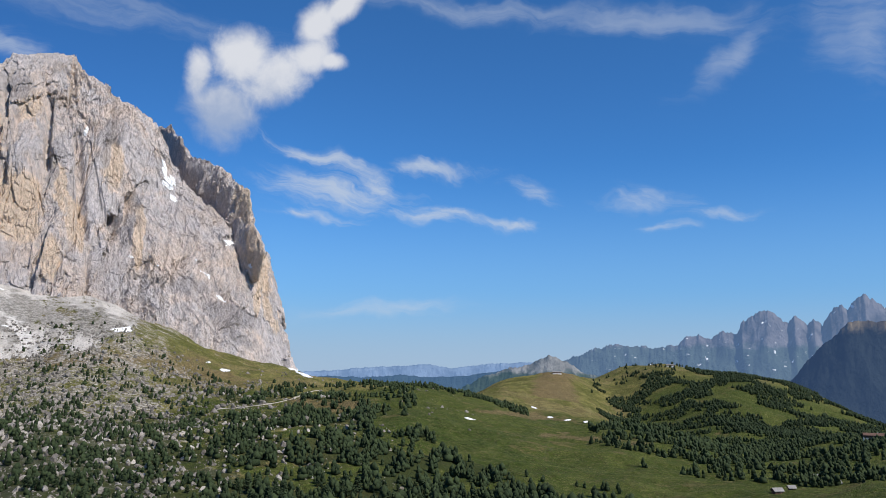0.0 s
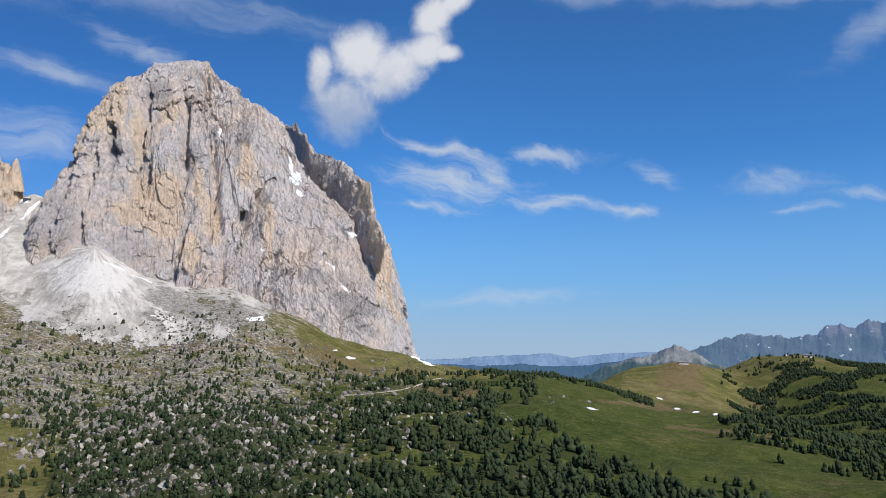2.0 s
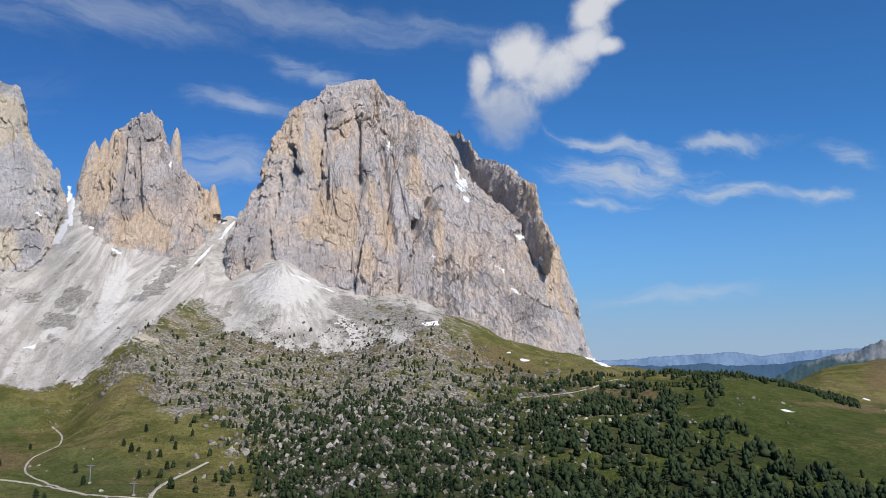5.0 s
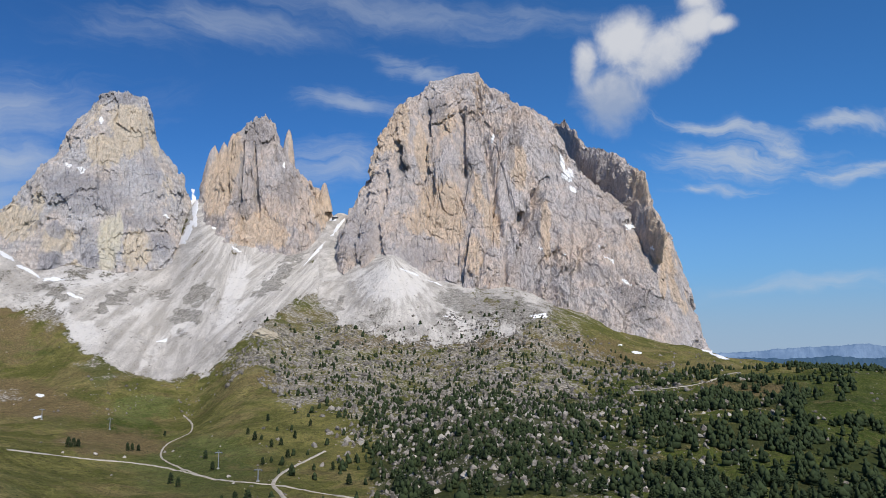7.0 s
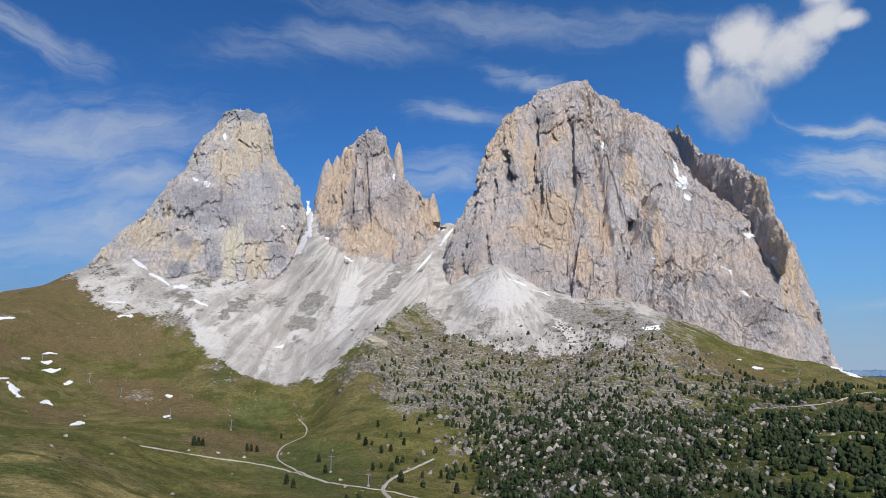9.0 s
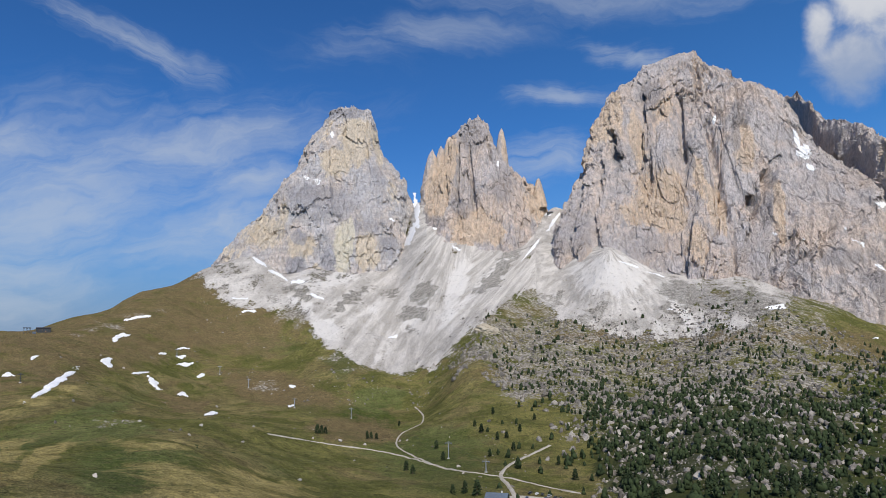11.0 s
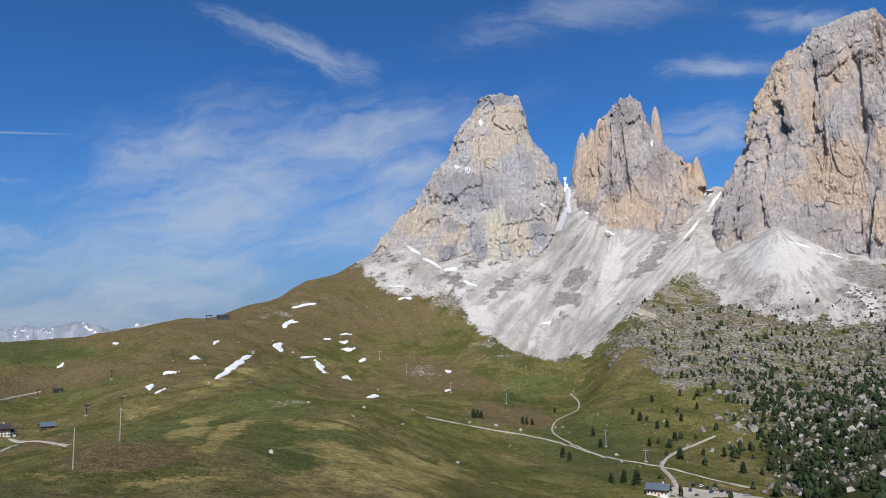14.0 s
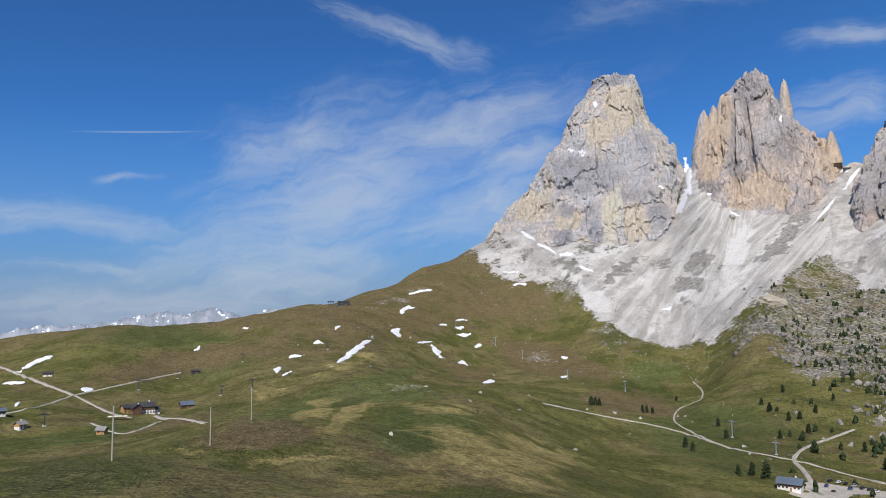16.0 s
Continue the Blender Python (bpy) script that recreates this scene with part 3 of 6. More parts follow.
FAN_CRAGS = [(36.03, 2.1, 2.0, 0.75, 20, 0.6), (39.25, 3.02, 1.65, 0.76, 40, 0.6), (30.25, 1.95, 0.52, 1.2, 30, 0.7), (34.09, 1.43, 2.34, 0.49, 0, 0.5), (26.22, 2.8, 2.44, 0.86, -15, 0.6), (23.72, 4.23, 1.67, 0.38, -20, 0.4), (28.8, 3.2, 3.0, 1.0, -20, 0.7), (25.2, 2.8, 4.0, 1.0, -15, 0.8)]
FRESH = [(56.44, 4.84, 2.62, 0.61, 8, 0.8), (46.41, 4.26, 0.86, 2.6, -20, 0.8), (49.93, 1.72, 5.19, 0.43, 48, 0.7), (53.84, 2.42, 2.61, 0.95, 40, 0.4), (43.36, 5.48, 5.53, 0.39, 45, 0.9), (34.5, 4.96, 2.77, 1.45, 0, 0.9),
         (29.83, 2.74, 0.59, 1.92, 32, 1), (56.45, 1.15, 0.87, 0.95, 0, 0.9), (58.18, 2.9, 1.3, 0.52, -40, 0.8)]
TAN = [(75.91, -7.59, 2.11, 0.66, 30, 0.9), (77.59, -6.72, 1.67, 0.58, 20, 0.7), (71.24, -12.15, 4.66, 0.63, 0, 1), (78.39, -10.22, 4.54, 0.2, 3, 1), (86.41, -9.34, 1.54, 0.16, -8, 0.8), (75.08, -3.22, 2.55, 0.59, 20, 0.5),
       (65.24, -9.18, 6.81, 1.23, -10, 0.5), (59.79, -11.94, 5.83, 0.79, 0, 0.4), (80.92, -5.19, 2.46, 0.41, 20, 0.5), (64.5, -10.6, 8.0, 1.3, 0, 0.62), (68.5, -6.9, 4.0, 0.5, -5, 0.5)]
HEATH = [(82.09, -8.47, 4.63, 1.04, 0, 1), (75.94, -1.51, 10.52, 1.71, 8, 0.55), (66.38, 4.26, 1.75, 0.61, 20, 1), (59.6, -3.34, 5.07, 1.27, -12, 0.8), (53.88, -6.4, 3.64, 0.89, -8, 0.9), (69.91, 0.15, 5.2, 0.95, 15, 0.6),
         (86.94, -2.98, 7.71, 1.01, 10, 0.7), (94.36, -10.58, 3.76, 0.9, 0, 0.8), (96.6, -4.55, 2.66, 0.67, 0, 0.5), (87.98, -7.39, 3.41, 0.31, 12, 0.9), (66.04, -4.17, 2.59, 0.59, -20, 0.6)]
GREEN = [(77.59, -6.31, 8.31, 0.74, 18, 1), (69.09, -8.75, 4.7, 2.05, -8, 0.9), (88.9, -0.92, 4.92, 1.05, -5, 0.9), (84.18, -3.46, 3.58, 0.82, 15, 0.6), (52.6, -4.13, 2.21, 0.9, 0, 1), (72.08, -5.8, 3.85, 0.67, 0, 0.8),
         (93.43, -7.73, 5.59, 0.52, 5, 0.8), (60.38, 0.07, 2.56, 0.69, -10, 0.6), (48.44, -8.02, 4.56, 1.95, 0, 0.8), (58.47, -8.72, 3.75, 1.22, 0, 0.3)]
# dark green grass; the first patch paints the shade of a slope facing away
DARK_GRASS_SHADE = [(69.1, -9.16, 2.99, 1.15, -10, 0.8), (88.52, -0.92, 3.42, 0.73, 0, 0.6), (54.95, -1.23, 1.24, 1.26, -40, 0.7), (84.12, -6.3, 2.38, 0.56, 20, 0.5), (93.5, -10.4, 6.0, 1.3, 0, 0.75), (79.0, -9.0, 1.6, 0.5, 10, 0.5), (57.0, -5.0, 3.0, 0.5, -10, 0.4), (46.5, -9.4, 5.0, 2.0, 0, 0.6)]
CRAGGY = [(71.6, 1.5, 2.4, 0.45, 18, 0.75), (69.4, 2.3, 1.6, 0.30, 10, 0.6), (67.3, -0.9, 1.6, 0.35, -8, 0.55), (72.3, -5.1, 1.6, 0.22, -8, 0.6), (69.6, -5.2, 1.5, 0.25, -8, 0.6), (60.9, -3.0, 1.3, 0.3, 0, 0.7),
          (58.2, -5.9, 1.4, 0.3, -10, 0.5), (53.2, -1.9, 3.2, 0.4, -5, 0.6), (55.6, -0.9, 1.2, 0.4, 0, 0.7)]


def blots(A, E, patches):
    """Strength of soft oval patches (azimuth, elevation, half width, half height, turn, strength) at directions A, E."""
    out = np.zeros(A.shape)
    for a, e, ra, re, turn, k in patches:
        c, s = math.cos(radians(turn)), math.sin(radians(turn))
        x, y = a - A, E - e
        q = np.hypot((x * c + y * s) / ra, (-x * s + y * c) / re)
        out = np.maximum(out, k * np.clip((1.45 - q) / 0.9, 0, 1))
    return out


BOULDERS = [(46.5, 1180), (44.5, 1130), (42.0, 1000), (38.5, 880), (36.5, 700), (34.8, 560), (33, 410), (10.0, 410), (3.0, 620), (6.0, 900), (9.5, 1120), (14.0, 1260),
            (18.0, 1420), (24.0, 1460), (29.0, 1480), (36.0, 1420), (40.0, 1500), (43.5, 1450), (46.0, 1300)]
RUBBLE = [(46.5, 1320), (43.0, 1330), (39.0, 1330), (30.0, 1330), (20.0, 1480), (10.5, 1720), (9, 1950), (30, 1950), (39, 1950), (44, 1700), (45.5, 1500)]
RUBBLE_LEFT = [(66.0, 2250), (65.0, 1975), (64.3, 1800), (62.0, 1680), (59.6, 1665), (57.5, 1585), (56.6, 1440), (55.0, 1500), (53.0, 1800), (53.0, 2250)]
FOREST = [(15, 1220), (10, 1260), (7, 1120), (3, 900), (-2, 740), (-9, 610), (-13, 520), (-13, 460), (8, 410), (33, 410), (36.5, 640), (35.5, 820), (30, 900), (24, 1000), (19, 1080)]
LUSH = [(5, 1300), (-4, 1750), (-12, 1800), (-16, 2400), (-40, 2600), (-40, 450), (-10, 400), (3, 400), (6, 700), (6.5, 1100)]


def masks(a, d):
    p = heading(a)[0] * d[:, None]
    j1 = fbm(p[:, 0] / 90, p[:, 1] / 90, 0.0 * d, 3)
    j2 = fbm(p[:, 0] / 90, p[:, 1] / 90, 0.0 * d + 40, 3)
    aa, dd = a + j1 * 1.0, d + j2 * 55
    ab, db = a + j2 * 3.2, d + j1 * 130
    rocky = np.maximum(0.52 * inside(ab, db, BOULDERS), np.maximum(0.52 * inside(aa, dd, RUBBLE), 0.8 * inside(aa, dd, RUBBLE_LEFT)))
    lush = (inside(a + j1 * 2.5, d + j2 * 120, LUSH) | inside(aa, dd, [(50.4, 1010), (50.9, 1130), (54.6, 1150), (55.8, 1040), (54.0, 960)])).astype(float)
    return rocky, lush


def ground_base(p):
    out = np.empty(len(p))
    for s in range(0, len(p), 40000):
        q = unfold(p[s:s + 40000])
        r2 = (q ** 2).sum(1)[:, None] + (_q ** 2).sum(1)[None] - 2 * q @ _q.T
        out[s:s + 40000] = _kernel(np.maximum(r2, 0)) @ _coef[:_n] + _coef[_n] + q @ _coef[_n + 1:]
    return out


def heights(p, rocky=None):
    """Height of the ground at points (n, 2)."""
    p = np.asarray(p, float)
    d = np.linalg.norm(p, axis=1)
    if rocky is None:
        rocky = masks(np.degrees(np.arctan2(-p[:, 0], p[:, 1])), d)[0]
    zero = 0.0 * d
    amp = np.clip(d / 500, 0.05, 1.6)
    z = ground_base(p)
    z += amp * 5.0 * fbm(p[:, 0] / 170, p[:, 1] / 170, zero + 3, 3)
    z += np.clip(d / 400, 0.1, 1.3) * 1.5 * fbm(p[:, 0] / 32, p[:, 1] / 32, zero + 8, 3)
    z += 1.6 * (rocky > 0.6) * fbm(p[:, 0] / 14, p[:, 1] / 14, zero + 15, 3)
    z += rocky * (3.2 * np.abs(fbm(p[:, 0] / 30, p[:, 1] / 30, zero + 5, 4)) - 0.8)
    return z


def ground_at(a, d):
    """The place on the ground at azimuths a and distances d, as (n, 3)."""
    a, d = np.atleast_1d(np.asarray(a, float)), np.atleast_1d(np.asarray(d, float))
    p = heading(a)[0] * d[:, None]
    return np.column_stack([p, heights(p)])


_az = np.concatenate([np.arange(-37, 21, 0.18), np.arange(21, 66, 0.11), np.arange(66, 105, 0.18), np.arange(105, 323, 2.6)])
_d = np.concatenate([[0.0], np.geomspace(1, 100, 34)[:-1], np.geomspace(100, 400, 110)[:-1], np.linspace(400, 2300, 420)[:-1], np.linspace(2300, 4900, 90)])
_D, _AZ = np.meshgrid(_d, _az, indexing="ij")
_a1 = ((_AZ.ravel() + 180) % 360) - 180
_p = heading(_a1)[0] * _D.ravel()[:, None]
m_rocky, m_lush = masks(_a1, _D.ravel())
_z = heights(_p, m_rocky)
me = grid_mesh("ground", np.column_stack([_p, _z]).reshape(len(_d), len(_az), 3)[:, ::-1], True)


def soften(v, r, c):
    """Box blur over rings and columns of the ground grid, so that one cover fades into the next."""
    g = v.reshape(len(_d), len(_az))
    for axis, k in ((0, r), (1, c)):
        pad = np.concatenate([np.repeat(g.take([0], axis), k, axis), g, np.repeat(g.take([-1], axis), k, axis)], axis)
        cs = np.cumsum(pad, axis)
        cs = np.concatenate([np.zeros_like(cs.take([0], axis)), cs], axis)
        n = g.shape[axis]
        g = (cs.take(np.arange(2 * k + 1, 2 * k + 1 + n), axis) - cs.take(np.arange(n), axis)) / (2 * k + 1)
    return g.ravel()


_e1 = np.degrees(np.arctan2(_z, np.maximum(_D.ravel(), 1)))
_w1, _w2 = (fbm(_p[:, 0] / 70, _p[:, 1] / 70, 0 * _z + o, 3) for o in (52, 57))
_AW, _EW = _a1 + 0.45 * _w1, _e1 + 0.25 * _w2
_high = (_D.ravel() > 1000) & (_D.ravel() < 2450)
m_scree = np.maximum(np.maximum(inside(_AW, _EW, SCREE_CONE), inside(_AW, _EW, SCREE_FAN) * np.clip(0.74 + (_a1 - 28.5) / 8, 0.72, 1)), 0.66 * inside(_AW, _EW, SCREE_LEFT)) * _high
m_scree, m_rocky, m_lush = soften(m_scree.astype(float), 7, 5), soften(m_rocky, 9, 7), soften(m_lush, 14, 12)
_w5, _w6 = (fbm(_a1 / 1.9, _e1 / 0.7, 0 * _z + o, 4, 0.6) for o in (82, 87))
m_rocky = np.maximum(m_rocky, 0.6 * blots(_a1 + 0.9 * _w5, _e1 + 0.28 * _w6, CRAGGY) * (_D.ravel() > 300))
_open = (_a1 > 42) & (_a1 < 105) & (_D.ravel() < 2300)
_w3, _w4 = (fbm(_p[:, 0] / 34, _p[:, 1] / 34, 0 * _z + o, 3) for o in (62, 67))
crag, fresh = blots(_a1 + 0.7 * _w3, _e1 + 0.45 * _w4, CRAGS + FAN_CRAGS) * _high, blots(_a1 + 0.3 * _w3, _e1 + 0.3 * _w4, FRESH) * _high
tan_, hollow, green_ = (blots(_a1 + 0.9 * _w5, _e1 + 0.28 * _w6, q) * _open for q in (TAN, DARK_GRASS_SHADE, GREEN))
glade = np.clip((fbm(_p[:, 0] / 75, _p[:, 1] / 75, 0 * _z + 77, 3) - 0.02) / 0.1, 0, 1) * np.clip((22 - _a1) / 6, 0, 1)       # grassy openings
m_lush = np.maximum(m_lush, glade * (_D.ravel() < 1250) * (_D.ravel() > 380))
m_rocky = m_rocky * (1 - 0.8 * glade) * (0.4 + 0.6 * np.clip((_a1 - 12) / 10, 0, 1))
m_shrub = soften(np.maximum(np.where(_D.ravel() < 760, 1.0, 0.75) * inside(_a1, _D.ravel(), FOREST), 0.35 * inside(_a1, _D.ravel(), BOULDERS)).astype(float) * (1 - glade), 5, 4)
flip = lambda v: v.reshape(len(_d), len(_az))[:, ::-1].ravel()
strip = soften(inside(_a1, _D.ravel(), [(-6.6, 1950), (-7.9, 2600), (-9.9, 2600), (-10.3, 1950)]).astype(float), 4, 3)
heath = 0.75 * strip + blots(_a1 + 0.9 * _w5, _e1 + 0.28 * _w6, [(-5.5, -3.6, 4.5, 0.28, -4, 0.7), (-9.5, -5.2, 3.0, 0.25, 0, 0.5), (-14.0, -5.4, 2.5, 0.2, 0, 0.5), (8.5, -3.0, 4.0, 0.7, 0, 0.6), (19.0, -0.4, 4.5, 1.2, -18, 0.6), (26.0, 0.2, 6.0, 0.6, 0, 0.8), (35.0, 0.3, 5.0, 0.5, 0, 0.8)]) + np.maximum(blots(_a1 + 0.9 * _w5, _e1 + 0.28 * _w6, HEATH), (0.22 * np.clip((_e1 + 6) / 2, 0, 1) + 0.40 * np.clip((_e1 + 2) / 2, 0, 1)) * np.clip((_a1 - 56) / 5, 0, 1)) * _open
for nm, val in (("tan", tan_), ("green", green_), ("hollow", hollow), ("crag", crag), ("fresh", fresh), ("scree", m_scree), ("rocky", m_rocky), ("lush", m_lush), ("heath", heath), ("shrub", m_shrub)):
    me.attributes.new(nm, "FLOAT", "POINT").data.foreach_set("value", flip(val).astype(np.float32))
# coordinates that run down the gravel: across by the angle round the head of each cone, slowly along it
fall = np.zeros((len(_z), 3))
gap_ = _a1 > 44.81 + (7.25 - _e1) * 0.53
for (a_, e_), pick, ku, kv in (((45.13, 11.15), gap_, 15, 2.6), ((32.6, 15.3), ~gap_ & (_a1 > 40.2), 36, 3.2), ((34.6, 7.0), _a1 <= 40.2, 9, 1.5)):
    fall[pick, 0] = np.arctan2(_a1 - a_, e_ - _e1)[pick] * ku
    fall[pick, 1] = np.hypot(_a1 - a_, _e1 - e_)[pick] / kv + a_
fall = fall.reshape(len(_d), len(_az), 3)[:, ::-1].reshape(-1)
me.attributes.new("fall", "FLOAT_VECTOR", "POINT").data.foreach_set("vector", fall.astype(np.float32))
smooth(me)
me.materials.append(ground_mat)
ground = tagged(new("ground", me), "rolling alpine pasture with scree, heath and stony ground", "ground", kind="structure")

# ================= the mountains =================


def part(name, me, mat, parent=None, label=""):
    if isinstance(me, bmesh.types.BMesh):
        bm, me = me, bpy.data.meshes.new(name)
        bm.to_mesh(me)
        bm.free()
    if mat and not me.materials:
        me.materials.append(mat)
    ob = new(name, me)
    if parent:
        ob.parent = parent
    return tagged(ob, label)


# fresh ochre faces, weathered blue-grey slabs with some painted shade, and pale rockfall scars of the walls
OCHRE_LEFT = [(30.76, 10.46, 1.77, 2.09, 0, 1), (30.19, 9.01, 1.32, 0.96, 0, 1), (32.75, 9.46, 1.23, 0.96, 0, 0.6), (27.86, 12.04, 0.45, 1.95, 12, 0.9), (26.78, 9.63, 0.49, 1.74, 12, 1),
              (28.14, 7.03, 0.62, 1.53, 5, 0.7), (33.86, 16.77, 0.58, 2.33, 0, 0.9), (34.97, 16.32, 1.07, 1.69, -20, 0.7), (32.21, 15.08, 0.58, 2.05, 8, 0.9), (24.71, 13.84, 0.71, 1.81, 0, 0.9),
              (22.65, 9.11, 0.39, 2.26, 0, 1)]
OCHRE_RIGHT = [(15.4, 12.03, 0.68, 1.6, 12, 1), (14.19, 7.73, 0.7, 2.32, 18, 1), (12.98, 3.67, 0.36, 1.67, 18, 0.9), (14.09, 4.34, 0.29, 1.1, 0, 0.8), (36.2, 14.38, 0.62, 2.56, -20, 0.6),
               (36.66, 6.19, 1.94, 1.3, 0, 0.35), (27.54, 19.3, 0.63, 1.67, 0, 0.45), (21.48, 2.15, 2.14, 0.95, 0, 0.3), (30.27, 17.21, 0.9, 1.27, 0, 0.5)]
OCHRE_TOWER = [(47.63, 12.01, 0.96, 2.67, -8, 1), (46.65, 14.13, 0.49, 1.84, 0, 1), (44.7, 8.82, 1.96, 1.43, 0, 0.85), (43.04, 8.23, 0.5, 0.93, 0, 0.8), (42.35, 15.0, 0.38, 1.33, 5, 0.8),
               (39.84, 10.45, 1.02, 1.79, 10, 0.6), (45.89, 7.73, 1.21, 0.83, 0, 0.8), (47.94, 15.47, 0.32, 1.01, 0, 0.8)]
OCHRE_PEAK = [(54.12, 15.59, 1.25, 1.86, 0, 1), (55.67, 13.87, 1.21, 0.92, 0, 1), (52.58, 15.25, 0.34, 1.65, 15, 0.8), (53.18, 7.05, 0.95, 1.35, 0, 1), (55.0, 7.56, 0.71, 1.76, 0, 0.6),
              (58.27, 7.37, 1.13, 0.91, 0, 0.7), (57.25, 5.32, 0.81, 0.54, 0, 0.9), (51.32, 11.57, 0.53, 1.68, 15, 0.45), (59.63, 9.73, 0.33, 1.5, 0, 0.7), (56.51, 16.15, 0.56, 1.13, -30, 0.4),
              (60.79, 8.53, 1.13, 1.3, 0, 0.9), (62.29, 8.3, 0.86, 1.12, 0, 0.5), (63.35, 7.0, 1.28, 1.03, 30, 0.4)]
# the last four put shade of niches, a cleft and the shoulder into the colour
COOL_SHADE_MAIN = [(28.46, 13.69, 0.36, 1.64, 0, 1), (31.16, 18.27, 1.08, 1.09, -35, 0.7), (15.94, 3.54, 1.91, 0.68, -20, 1), (15.59, 2.05, 2.06, 0.51, -30, 0.6), (18.82, 5.54, 1.92, 0.77, -10, 0.5),
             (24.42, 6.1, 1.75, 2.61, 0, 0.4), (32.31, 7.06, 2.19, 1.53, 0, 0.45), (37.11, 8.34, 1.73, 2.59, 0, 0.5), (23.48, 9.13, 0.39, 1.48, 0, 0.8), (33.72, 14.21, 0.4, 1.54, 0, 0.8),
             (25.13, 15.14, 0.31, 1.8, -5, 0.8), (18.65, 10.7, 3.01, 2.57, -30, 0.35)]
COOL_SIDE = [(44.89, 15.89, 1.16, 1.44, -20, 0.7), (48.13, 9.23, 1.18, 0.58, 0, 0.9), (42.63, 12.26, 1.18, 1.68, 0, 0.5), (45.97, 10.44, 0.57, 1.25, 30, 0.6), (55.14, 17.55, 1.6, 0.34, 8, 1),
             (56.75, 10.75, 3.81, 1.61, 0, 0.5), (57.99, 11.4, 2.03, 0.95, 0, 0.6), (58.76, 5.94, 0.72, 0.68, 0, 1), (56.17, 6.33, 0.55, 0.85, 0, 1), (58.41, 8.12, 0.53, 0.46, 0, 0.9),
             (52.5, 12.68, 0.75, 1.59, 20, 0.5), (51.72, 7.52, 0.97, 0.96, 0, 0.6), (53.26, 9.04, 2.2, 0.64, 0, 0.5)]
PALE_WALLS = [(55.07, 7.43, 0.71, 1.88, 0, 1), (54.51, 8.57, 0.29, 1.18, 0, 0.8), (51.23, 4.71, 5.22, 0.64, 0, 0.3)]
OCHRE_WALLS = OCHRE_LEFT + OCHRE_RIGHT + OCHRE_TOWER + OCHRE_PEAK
COOL_SHADE_WALLS = COOL_SHADE_MAIN + COOL_SIDE


GRIDS = []     # the front of each rock, for the snow that lies on it


